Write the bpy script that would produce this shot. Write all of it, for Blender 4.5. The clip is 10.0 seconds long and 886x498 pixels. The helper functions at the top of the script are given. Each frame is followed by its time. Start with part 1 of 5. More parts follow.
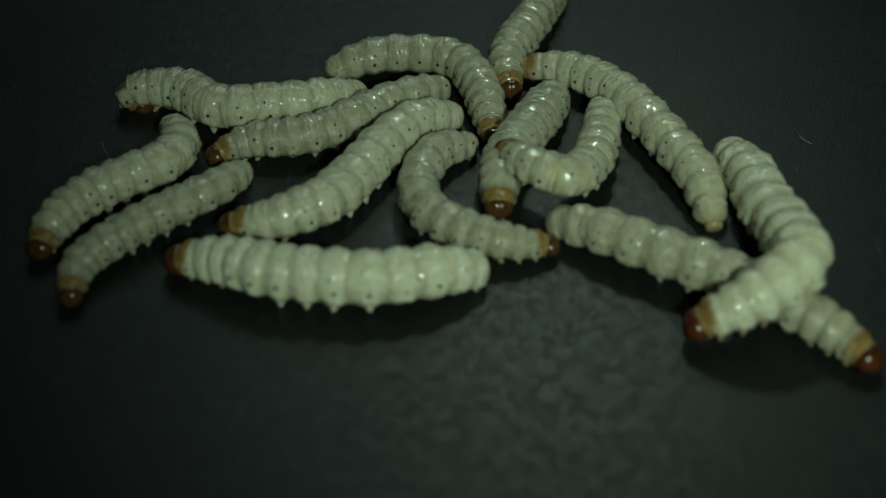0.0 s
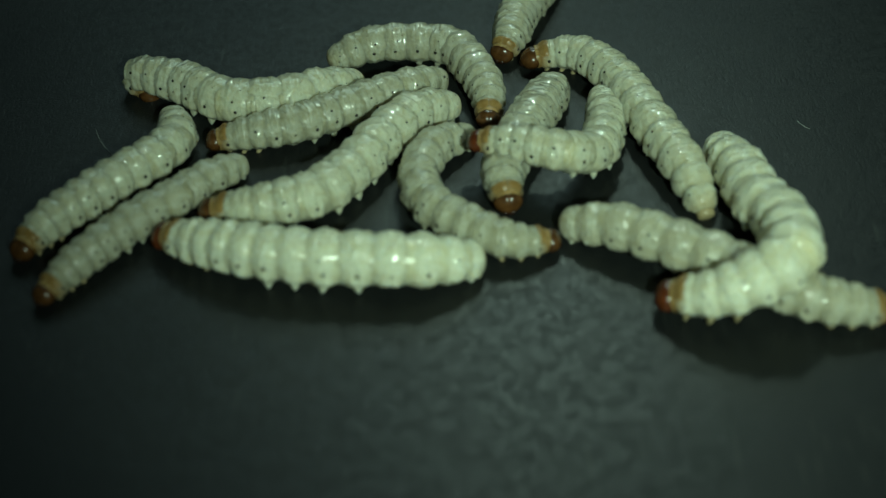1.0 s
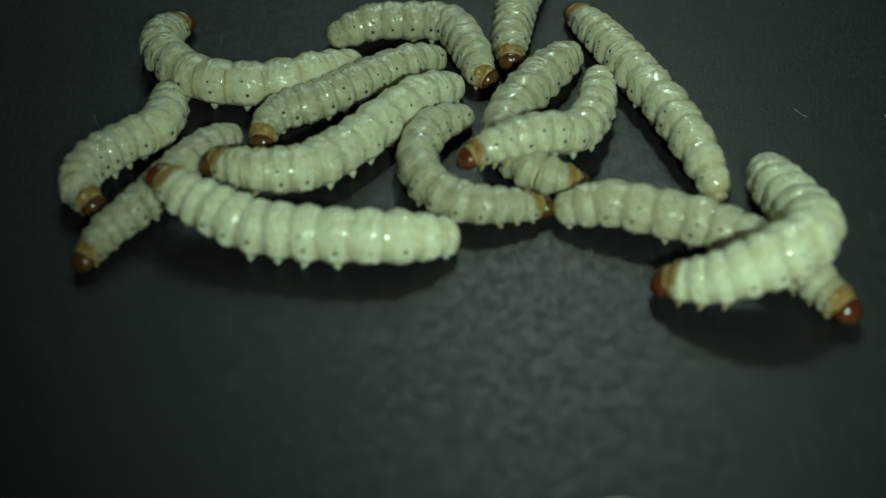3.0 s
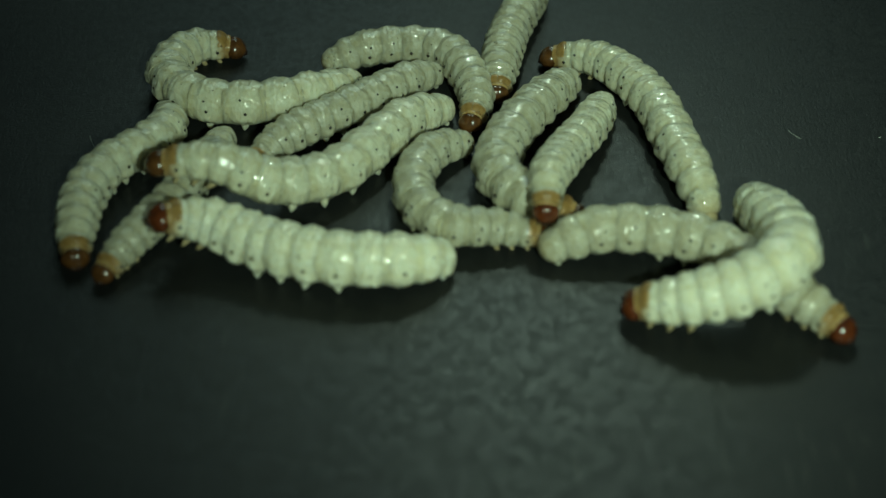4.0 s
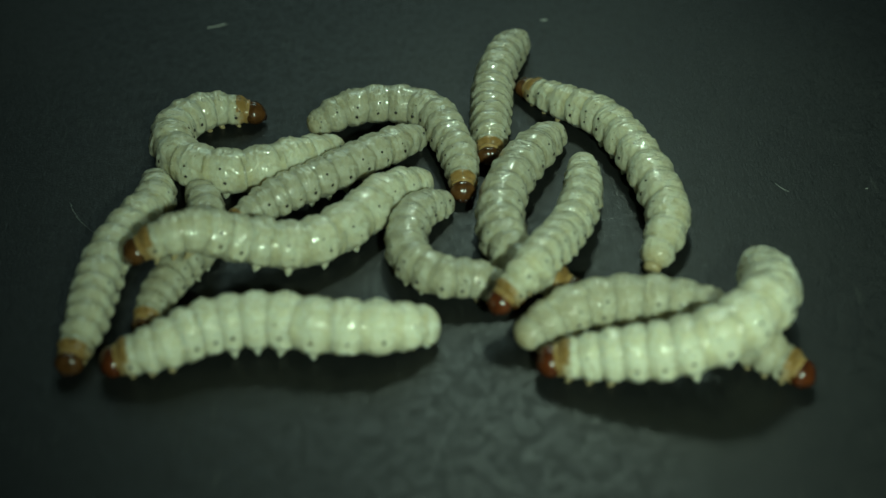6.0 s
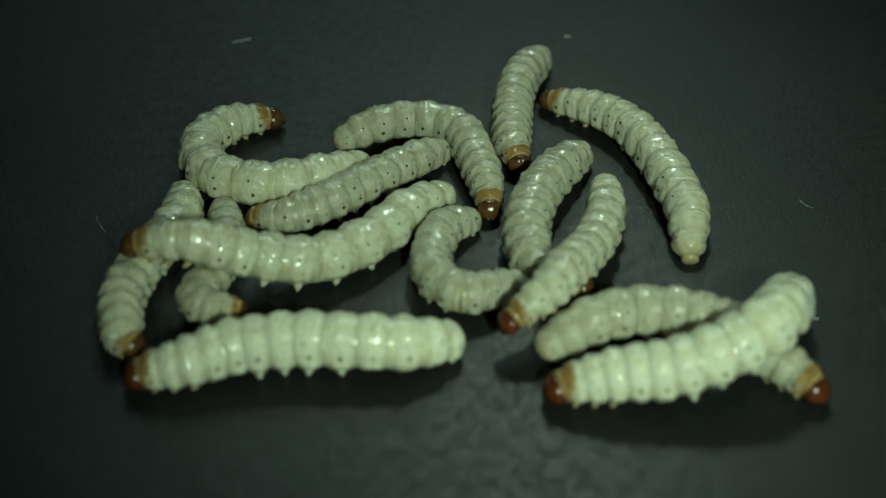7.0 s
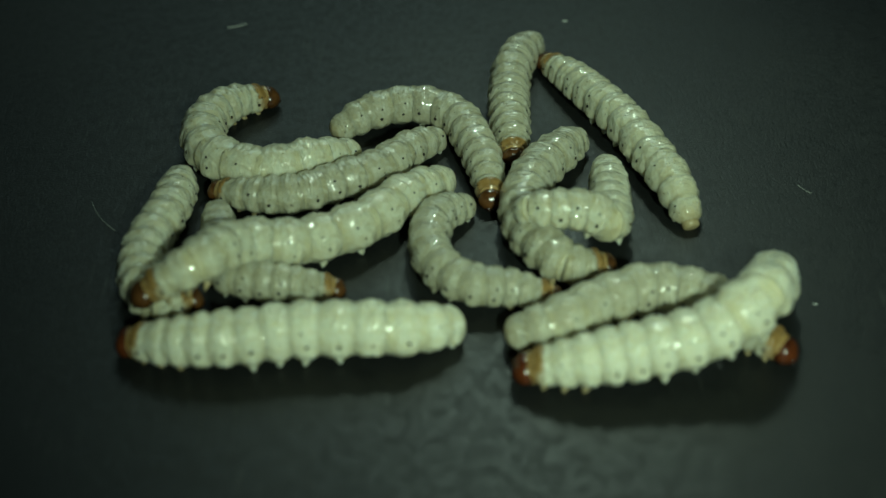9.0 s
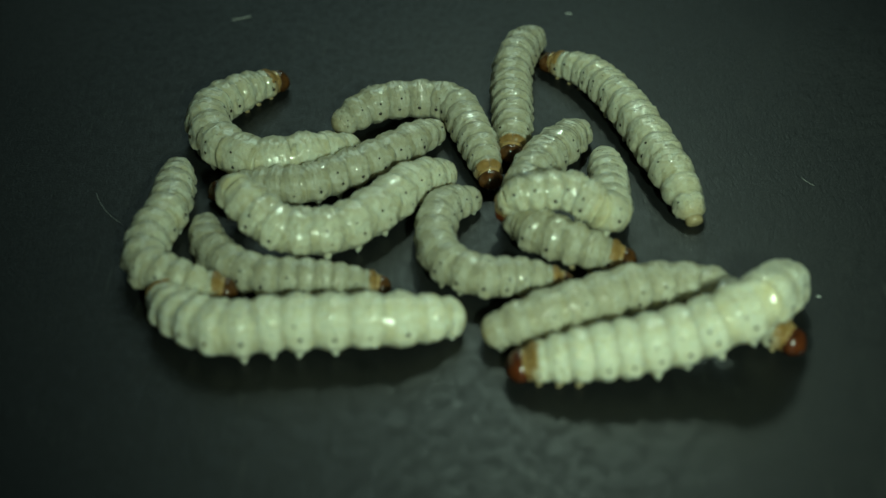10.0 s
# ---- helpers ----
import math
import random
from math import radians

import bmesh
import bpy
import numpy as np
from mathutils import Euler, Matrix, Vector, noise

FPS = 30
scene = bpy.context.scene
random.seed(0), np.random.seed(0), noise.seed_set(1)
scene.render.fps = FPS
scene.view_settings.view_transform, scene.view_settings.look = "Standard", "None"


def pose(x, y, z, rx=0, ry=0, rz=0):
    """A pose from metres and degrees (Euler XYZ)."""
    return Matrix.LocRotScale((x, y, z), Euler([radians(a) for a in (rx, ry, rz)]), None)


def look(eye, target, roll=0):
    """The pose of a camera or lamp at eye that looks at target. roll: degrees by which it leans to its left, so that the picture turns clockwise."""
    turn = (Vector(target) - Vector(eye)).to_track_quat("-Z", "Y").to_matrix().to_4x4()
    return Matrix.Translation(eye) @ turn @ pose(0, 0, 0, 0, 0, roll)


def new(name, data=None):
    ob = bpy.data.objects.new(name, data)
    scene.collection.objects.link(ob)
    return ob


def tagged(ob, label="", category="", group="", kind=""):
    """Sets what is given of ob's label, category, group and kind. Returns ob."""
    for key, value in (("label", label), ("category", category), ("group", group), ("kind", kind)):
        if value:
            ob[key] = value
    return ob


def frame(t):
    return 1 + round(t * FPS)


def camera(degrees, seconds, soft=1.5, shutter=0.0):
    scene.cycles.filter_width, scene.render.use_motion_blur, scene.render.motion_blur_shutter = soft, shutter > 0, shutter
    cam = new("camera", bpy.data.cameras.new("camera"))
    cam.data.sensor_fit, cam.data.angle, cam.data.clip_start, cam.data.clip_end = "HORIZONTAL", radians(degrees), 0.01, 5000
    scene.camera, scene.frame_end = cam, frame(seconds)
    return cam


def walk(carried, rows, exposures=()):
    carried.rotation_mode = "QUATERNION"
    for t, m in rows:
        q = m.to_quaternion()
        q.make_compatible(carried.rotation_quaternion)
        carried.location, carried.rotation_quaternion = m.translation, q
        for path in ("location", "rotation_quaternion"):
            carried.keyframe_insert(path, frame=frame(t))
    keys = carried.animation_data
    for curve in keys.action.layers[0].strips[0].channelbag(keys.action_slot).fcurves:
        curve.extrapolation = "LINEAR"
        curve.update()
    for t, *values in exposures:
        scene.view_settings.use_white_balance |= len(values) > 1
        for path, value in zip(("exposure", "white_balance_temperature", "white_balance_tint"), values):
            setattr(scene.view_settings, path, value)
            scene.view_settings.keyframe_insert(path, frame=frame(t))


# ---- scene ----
MM = 0.001
FIELD = 36.0
cam = camera(FIELD, 10.0, soft=1.4)
# slight depth of field of the close-up lens
cam.data.dof.use_dof = True
cam.data.dof.focus_distance = 0.114
cam.data.dof.aperture_fstop = 24.0


def eye(t, x, y, z, tx, ty, roll):
    """A row of the camera's path: millimetres, looking at a point of the table."""
    return t, look((x * MM, y * MM, z * MM), (tx * MM, ty * MM, 0.0), roll)


walk(cam, [
    eye(0, 0.17, -84.63, 65.28, -0.86, -7.12, 0.12),
    eye(0.5, -0.08, -84.23, 65.37, -0.76, -8.18, -0.05),
    eye(1, 0.09, -83.99, 65.38, -0.61, -8.51, 0.04),
    eye(1.2, 0.01, -83.99, 65.38, -0.71, -8.59, 0.01),
    eye(1.3, -0.02, -83.99, 65.38, -0.54, -10.13, -0.01),
    eye(1.4, -0.06, -83.99, 65.39, -0.45, -13.32, -0.03),
    eye(1.5, -0.10, -83.99, 65.39, -1.17, -14.78, -0.05),
    eye(2, 0.04, -84.02, 65.26, -0.83, -14.99, -0.03),
    eye(2.2, 0.24, -84.16, 65.18, -0.55, -13.51, 0.03),
    eye(2.5, 0.53, -84.38, 65.07, -0.48, -11.24, 0.12),
    eye(2.7, 0.61, -84.42, 65.05, -0.41, -10.85, 0.13),
    eye(3.8, 1.00, -84.64, 64.95, 0.12, -7.79, 0.21),
    eye(4, 1.07, -84.68, 64.93, 0.08, -7.76, 0.22),
    eye(4.2, 1.08, -84.70, 64.96, 1.14, -8.06, 0.17),
    eye(4.5, 1.09, -84.72, 65.01, 0.83, -10.86, 0.10),
    eye(4.7, 1.33, -84.50, 65.04, 1.13, -10.17, 0.13),
    eye(5, 1.70, -84.16, 65.08, 2.28, -6.48, 0.18),
    eye(5.5, 1.81, -83.47, 65.11, 3.82, -3.75, 0.32),
    eye(6, -0.22, -82.55, 65.62, 0.91, -0.35, -0.04),
    eye(6.2, -0.40, -82.62, 65.60, -0.38, 1.25, -0.06),
    eye(7.5, -0.96, -82.93, 65.47, -1.10, 1.39, -0.20),
    eye(8, -0.99, -82.79, 65.53, -0.78, 1.10, -0.11),
    eye(8.5, -0.90, -82.67, 65.36, -0.75, 0.69, -0.11),
    eye(9, -1.08, -82.54, 65.35, -0.76, -0.30, -0.13),
    eye(9.5, -1.12, -82.63, 65.27, -0.96, -1.30, -0.18),
    eye(10, -1.05, -82.74, 65.32, -1.05, -1.29, -0.20),
], exposures=[(0.0, -0.76, 6500, 16), (0.5, -0.38, 6450, 10), (1.0, 0.0, 6180, 10), (1.5, 0.0, 6080, 10), (2.0, 0.0, 6120, 10), (2.5, 0.0, 6450, 10), (3.0, 0.0, 6500, 10), (10.0, 0.0, 6500, 10)])

# ---- light ----
world = bpy.data.worlds.new("dim_room")
scene.world = world
world.use_nodes = True
world.node_tree.nodes["Background"].inputs["Color"].default_value = (0.45, 0.75, 0.72, 1)
world.node_tree.nodes["Background"].inputs["Strength"].default_value = 0.05


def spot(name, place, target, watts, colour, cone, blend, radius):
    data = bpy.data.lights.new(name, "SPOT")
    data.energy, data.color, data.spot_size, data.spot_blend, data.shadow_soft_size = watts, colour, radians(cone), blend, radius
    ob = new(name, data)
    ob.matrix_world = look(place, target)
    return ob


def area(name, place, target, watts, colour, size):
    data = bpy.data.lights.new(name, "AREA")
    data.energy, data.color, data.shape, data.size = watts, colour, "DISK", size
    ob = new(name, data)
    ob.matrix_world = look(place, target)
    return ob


spot("desk_lamp", (0.020, 0.100, 0.132), (0.013, 0.009, 0.0), 0.285, (0.71, 1.0, 0.77), 33, 1.0, 0.008)
# unseen light behind the camera, added to brighten the larvae's near flanks
spot("front_light", (0.028, -0.115, 0.080), (0.0085, 0.006, 0.0), 0.605, (0.715, 1.0, 0.75), 43, 1.0, 0.004)
# soft fill added for ambient light and the table's far sheen; no lamp there
area("room_fill", (-0.01, 1.20, 1.08), (0.0, 0.0, 0.0), 2.45, (0.64, 1.0, 0.90), 0.8)


# ---- materials ----
def shader(name, base, rough=0.5, metal=0.0, spec=0.5):
    mat = bpy.data.materials.new(name)
    mat.use_nodes = True
    nodes = mat.node_tree.nodes
    b = nodes["Principled BSDF"]
    b.inputs["Base Color"].default_value = (*base, 1)
    b.inputs["Roughness"].default_value = rough
    b.inputs["Metallic"].default_value = metal
    b.inputs["Specular IOR Level"].default_value = spec
    return mat, b


def node(mat, kind, **values):
    n = mat.node_tree.nodes.new(kind)
    for key, value in values.items():
        n.inputs[key.replace("_", " ")].default_value = value
    return n


def link(mat, a, out, b, into):
    mat.node_tree.links.new(a.outputs[out], b.inputs[into])


def noise_of(mat, scale, detail=3.0, rough=0.55, coords=None):
    coords = coords or node(mat, "ShaderNodeTexCoord")
    n = node(mat, "ShaderNodeTexNoise", Scale=scale, Detail=detail, Roughness=rough)
    link(mat, coords, "Object", n, "Vector")
    return n


def ramp(mat, source, out, stops):
    r = mat.node_tree.nodes.new("ShaderNodeValToRGB")
    while len(r.color_ramp.elements) < len(stops):
        r.color_ramp.elements.new(0.5)
    for e, (at, colour) in zip(r.color_ramp.elements, stops):
        e.position, e.color = at, (*colour, 1)
    link(mat, source, out, r, "Fac")
    return r


def bump(mat, b, height, out, strength, distance, after=None):
    n = node(mat, "ShaderNodeBump", Strength=strength, Distance=distance)
    link(mat, height, out, n, "Height")
    if after:
        link(mat, after, "Normal", n, "Normal")
    link(mat, n, "Normal", b, "Normal")
    return n


def grey(v):
    return (v, v, v)


def skin_material(name, low, middle, high, wet, amber=None, start=0.0, end=1.0):
    """Soft, moist skin with a faint marbling and fine wrinkles; amber: a horny tint that fades in along the body."""
    mat, b = shader(name, middle, 0.36, 0.0, 0.2)
    coords = node(mat, "ShaderNodeTexCoord")
    large = noise_of(mat, 800, 4, 0.6, coords)
    large.inputs["Distortion"].default_value = 0.8
    lump = noise_of(mat, 1500, 3, 0.6, coords)
    fine = noise_of(mat, 4200, 4, 0.6, coords)
    across = node(mat, "ShaderNodeMapping")
    across.inputs["Scale"].default_value = (2.6, 0.75, 0.75)
    link(mat, coords, "Object", across, "Vector")
    wrinkle = node(mat, "ShaderNodeTexNoise", Scale=1300.0, Detail=1.5, Roughness=0.5)
    link(mat, across, "Vector", wrinkle, "Vector")
    tone = ramp(mat, large, "Fac", [(0.34, low), (0.50, middle), (0.64, high)])
    info = node(mat, "ShaderNodeObjectInfo")
    shift = node(mat, "ShaderNodeHueSaturation")
    spread = node(mat, "ShaderNodeMapRange")
    for key, value in (("To Min", 0.975), ("To Max", 1.02)):
        spread.inputs[key].default_value = value
    link(mat, info, "Random", spread, "Value")
    link(mat, spread, "Result", shift, "Value")
    link(mat, tone, "Color", shift, "Color")
    # thinner, yellower skin where two rings meet; warm scattered light is in the tint
    sides = node(mat, "ShaderNodeSeparateXYZ")
    link(mat, coords, "Generated", sides, "Vector")
    ends = ramp(mat, sides, "X", [(0.12, grey(1.0)), (0.24, grey(0.0)), (0.76, grey(0.0)), (0.88, grey(1.0))])
    soft = node(mat, "ShaderNodeMix")
    soft.data_type = "RGBA"
    soft.blend_type = "MULTIPLY"
    soft_colours = [socket for socket in soft.inputs if socket.type == "RGBA"]
    soft_colours[1].default_value = (1.0, 0.97, 0.88, 1)
    link(mat, ends, "Color", soft, "Factor")
    mat.node_tree.links.new(shift.outputs["Color"], soft_colours[0])
    soft_out = [socket for socket in soft.outputs if socket.type == "RGBA"][0]
    last = soft
    if amber:
        axes = node(mat, "ShaderNodeSeparateXYZ")
        link(mat, coords, "Object", axes, "Vector")
        wobble = node(mat, "ShaderNodeMath")
        wobble.operation = "MULTIPLY_ADD"
        wobble.inputs[1].default_value = 0.0007
        link(mat, lump, "Fac", wobble, 0)
        link(mat, axes, "X", wobble, 2)
        fade = node(mat, "ShaderNodeMapRange")
        for key, value in (("From Min", start + 0.00035), ("From Max", end + 0.00035)):
            fade.inputs[key].default_value = value
        link(mat, wobble, "Value", fade, "Value")
        mix = node(mat, "ShaderNodeMix")
        mix.data_type = "RGBA"
        for socket in mix.inputs:
            if socket.type == "RGBA" and socket.name == "B":
                socket.default_value = (*amber, 1)
        colours = [socket for socket in mix.inputs if socket.type == "RGBA"]
        mat.node_tree.links.new(soft_out, colours[0])
        mat.node_tree.links.new(fade.outputs["Result"], mix.inputs[0])
        last = mix
    mat.node_tree.links.new([socket for socket in last.outputs if socket.type == "RGBA"][0], b.inputs["Base Color"])
    gloss = ramp(mat, fine, "Fac", [(0.3, grey(wet + 0.16)), (0.7, grey(wet + 0.36))])
    link(mat, gloss, "Color", b, "Roughness")
    first = bump(mat, b, lump, "Fac", 0.55, 0.0003)
    crease = bump(mat, b, wrinkle, "Fac", 0.5, 0.00016, first)
    bump(mat, b, fine, "Fac", 0.5, 0.00007, crease)
    # the wet film breaks into short bright lines on the wrinkles
    film = node(mat, "ShaderNodeBump", Strength=0.8, Distance=0.00011)
    link(mat, wrinkle, "Fac", film, "Height")
    film2 = node(mat, "ShaderNodeBump", Strength=0.35, Distance=0.00003)
    link(mat, fine, "Fac", film2, "Height")
    link(mat, film, "Normal", film2, "Normal")
    link(mat, film2, "Normal", b, "Coat Normal")
    b.inputs["Subsurface Weight"].default_value = 0.85
    b.inputs["Subsurface Radius"].default_value = (0.95, 0.85, 0.70)
    b.inputs["Subsurface Scale"].default_value = 0.0011
    b.inputs["Coat Weight"].default_value = max(0.4, min(1.0, 1.32 - wet * 2.4))
    b.inputs["Coat Roughness"].default_value = 0.045 + wet * 0.16
    return mat


def horn_material(name, low, high, rough, spec=0.5):
    """Hard, shiny shell of the head and the neck shield."""
    mat, b = shader(name, high, rough, 0.0, spec)
    n = noise_of(mat, 1500, 4, 0.6)
    link(mat, ramp(mat, n, "Fac", [(0.3, low), (0.7, high)]), "Color", b, "Base Color")
    bump(mat, b, n, "Fac", 0.25, 0.00008)
    return mat


def table_material():
    """Dark matt laminate with a fine grain, wiped smears and worn scratches."""
    mat, b = shader("dark_laminate", (0.03, 0.033, 0.03), 0.45, 0.0, 0.24)
    coords = node(mat, "ShaderNodeTexCoord")
    cloud = noise_of(mat, 60, 5, 0.6, coords)
    smear = noise_of(mat, 800, 6, 0.72, coords)
    stretch = node(mat, "ShaderNodeMapping")
    stretch.inputs["Scale"].default_value = (1.0, 0.5, 1.0)
    link(mat, coords, "Object", stretch, "Vector")
    streak = node(mat, "ShaderNodeTexNoise", Scale=2300.0, Detail=5.0, Roughness=0.6)
    link(mat, stretch, "Vector", streak, "Vector")
    wide = node(mat, "ShaderNodeMapping")
    wide.inputs["Scale"].default_value = (0.75, 1.0, 1.0)
    link(mat, coords, "Object", wide, "Vector")
    grain = node(mat, "ShaderNodeTexNoise", Scale=6500.0, Detail=3.0, Roughness=0.6)
    link(mat, wide, "Vector", grain, "Vector")
    mix = node(mat, "ShaderNodeMix")
    mix.data_type = "RGBA"
    mix.blend_type = "MULTIPLY"
    mix.inputs["Factor"].default_value = 1.0
    tone = ramp(mat, cloud, "Fac", [(0.3, (0.0095, 0.0102, 0.0104)), (0.7, (0.0142, 0.0151, 0.0144))])
    dust = ramp(mat, smear, "Fac", [(0.35, grey(0.92)), (0.72, grey(1.12))])
    link(mat, tone, "Color", mix, "A")
    link(mat, dust, "Color", mix, "B")
    # thin rubbed scratches that run away from the viewer
    thin = node(mat, "ShaderNodeMapping")
    thin.inputs["Scale"].default_value = (1.0, 0.10, 1.0)
    thin.inputs["Rotation"].default_value = (0.0, 0.0, 0.12)
    link(mat, coords, "Object", thin, "Vector")
    scratch = node(mat, "ShaderNodeTexNoise", Scale=2400.0, Detail=4.0, Roughness=0.6)
    link(mat, thin, "Vector", scratch, "Vector")
    rubbed = ramp(mat, scratch, "Fac", [(0.58, grey(0.0)), (0.70, grey(1.0))])
    worn = ramp(mat, noise_of(mat, 90, 3, 0.5, coords), "Fac", [(0.46, grey(0.0)), (0.60, grey(1.0))])
    wear = node(mat, "ShaderNodeMath")
    wear.operation = "MULTIPLY"
    link(mat, rubbed, "Color", wear, 0)
    link(mat, worn, "Color", wear, 1)
    pale = node(mat, "ShaderNodeMix")
    pale.data_type = "RGBA"
    spare = [socket for socket in pale.inputs if socket.type == "RGBA"]
    spare[1].default_value = (0.027, 0.029, 0.026, 1)
    mat.node_tree.links.new(wear.outputs["Value"], pale.inputs[0])
    mat.node_tree.links.new([o for o in mix.outputs if o.type == "RGBA"][0], spare[0])
    mat.node_tree.links.new([o for o in pale.outputs if o.type == "RGBA"][0], b.inputs["Base Color"])
    both = node(mat, "ShaderNodeMath")
    both.operation = "MULTIPLY"
    link(mat, smear, "Fac", both, 0)
    link(mat, streak, "Fac", both, 1)
    link(mat, ramp(mat, both, "Value", [(0.17, grey(0.29)), (0.33, grey(0.50))]), "Color", b, "Roughness")
    first = bump(mat, b, grain, "Fac", 0.6, 0.00005)
    bump(mat, b, streak, "Fac", 0.22, 0.00010, first)
    return mat


def plain_material(name, base, rough, scale):
    mat, b = shader(name, base, rough)
    n = noise_of(mat, scale, 4)
    link(mat, ramp(mat, n, "Fac", [(0.3, tuple(0.85 * c for c in base)), (0.7, base)]), "Color", b, "Base Color")
    bump(mat, b, n, "Fac", 0.1, 0.3 / scale)
    return mat


TONES = {
    "milky": (((0.645, 0.605, 0.415), (0.685, 0.665, 0.49), (0.735, 0.735, 0.58)), 0.24),
    "cream": (((0.50, 0.465, 0.315), (0.54, 0.52, 0.377), (0.60, 0.60, 0.46)), 0.18),
    "dull": (((0.405, 0.375, 0.26), (0.45, 0.428, 0.31), (0.515, 0.505, 0.39)), 0.28),
    "glassy": (((0.37, 0.348, 0.242), (0.413, 0.395, 0.285), (0.475, 0.468, 0.362)), 0.12),
}
AMBER, TAN = (0.36, 0.22, 0.08), (0.46, 0.38, 0.22)
SKINS = {kind: (skin_material(kind + "_skin", *tones, wet), skin_material(kind + "_neck_skin", *tones, wet, AMBER, -0.0003, 0.0006),
                skin_material(kind + "_tail_skin", *tones, wet, TAN, 0.0, -0.0016)) for kind, (tones, wet) in TONES.items()}
HEAD_BROWN = horn_material("brown_head_shell", (0.042, 0.017, 0.005), (0.12, 0.05, 0.015), 0.22, 0.5)
HEAD = horn_material("head_shell", (0.045, 0.011, 0.004), (0.13, 0.032, 0.009), 0.2, 0.6)
SHIELD = horn_material("amber_neck_shell", (0.42, 0.24, 0.065), (0.57, 0.37, 0.14), 0.28, 0.5)
JAW = horn_material("jaw_shell", (0.012, 0.006, 0.004), (0.03, 0.012, 0.008), 0.25)
LEG = horn_material("leg_shell", (0.30, 0.23, 0.11), (0.44, 0.36, 0.20), 0.35)
SPOT = horn_material("spot_shell", (0.010, 0.008, 0.006), (0.022, 0.016, 0.010), 0.35)
TABLE = table_material()
WALL = plain_material("grey_wall_paint", (0.50, 0.52, 0.50), 0.8, 30)
FLOOR = plain_material("dark_floor_covering", (0.10, 0.10, 0.09), 0.6, 20)
LINT = plain_material("pale_lint", (0.55, 0.58, 0.52), 0.7, 3000)


# ---- meshes ----
def part(name, bm, material, parent=None, label="", smooth=True):
    """Links a bmesh as one mesh object, under a thing or a part."""
    me = bpy.data.meshes.new(name)
    bm.to_mesh(me)
    bm.free()
    for p in me.polygons:
        p.use_smooth = smooth
    me.materials.append(material)
    ob = new(name, me)
    ob.parent = parent
    return tagged(ob, label)


def box(x0, y0, z0, x1, y1, z1, bevel=0.0):
    bm = bmesh.new()
    bmesh.ops.create_cube(bm, size=1.0)
    for v in bm.verts:
        v.co = Vector(((x0 + x1) / 2 + v.co.x * (x1 - x0), (y0 + y1) / 2 + v.co.y * (y1 - y0), (z0 + z1) / 2 + v.co.z * (z1 - z0)))
    if bevel:
        bmesh.ops.bevel(bm, geom=bm.edges[:], offset=bevel, segments=3, affect="EDGES")
    return bm


# ---- the place ----
slab = part("table_top", box(-0.60, -0.35, -0.025, 0.60, 0.45, 0.0, 0.002), TABLE, smooth=False)
tagged(slab, "dark grey matt laminate table top with fine scratches", "table top", kind="structure")
for px in (-0.55, 0.55):
    for py in (-0.30, 0.40):
        leg = part("table_leg", box(px - 0.02, py - 0.02, -0.75, px + 0.02, py + 0.02, -0.0251, 0.002), FLOOR, slab, smooth=False)
tagged(part("floor", box(-1.6, -1.6, -0.80, 1.6, 1.6, -0.75), FLOOR, smooth=False), "plain dark floor under the table", "floor", kind="structure")
tagged(part("ceiling", box(-1.6, -1.6, 1.75, 1.6, 1.6, 1.80), WALL, smooth=False), "plain grey painted ceiling", "ceiling", kind="structure")
for side, (x0, y0, x1, y1) in (("north", (-1.6, 1.6, 1.6, 1.7)), ("south", (-1.6, -1.7, 1.6, -1.6)), ("west", (-1.7, -1.7, -1.6, 1.7)), ("east", (1.6, -1.7, 1.7, 1.7))):
    tagged(part("wall_" + side, box(x0, y0, -0.80, x1, y1, 1.80), WALL, smooth=False), "plain grey painted wall", "wall", kind="structure")


# ---- larvae ----
COUNT = 13
GIRTH = (0.70, 0.87, 0.96, 0.99, 1.0, 1.0, 1.0, 1.0, 0.99, 0.96, 0.90, 0.81, 0.68)
SHARE = (0.80, 1.00, 1.24, 1.30, 1.30, 1.20, 1.10, 1.00, 0.92, 0.86, 0.80, 0.75, 0.73)
HEAD_SHARE = 0.62
# where two rings meet, as a share of half a ring's built length
FURROW = 0.735


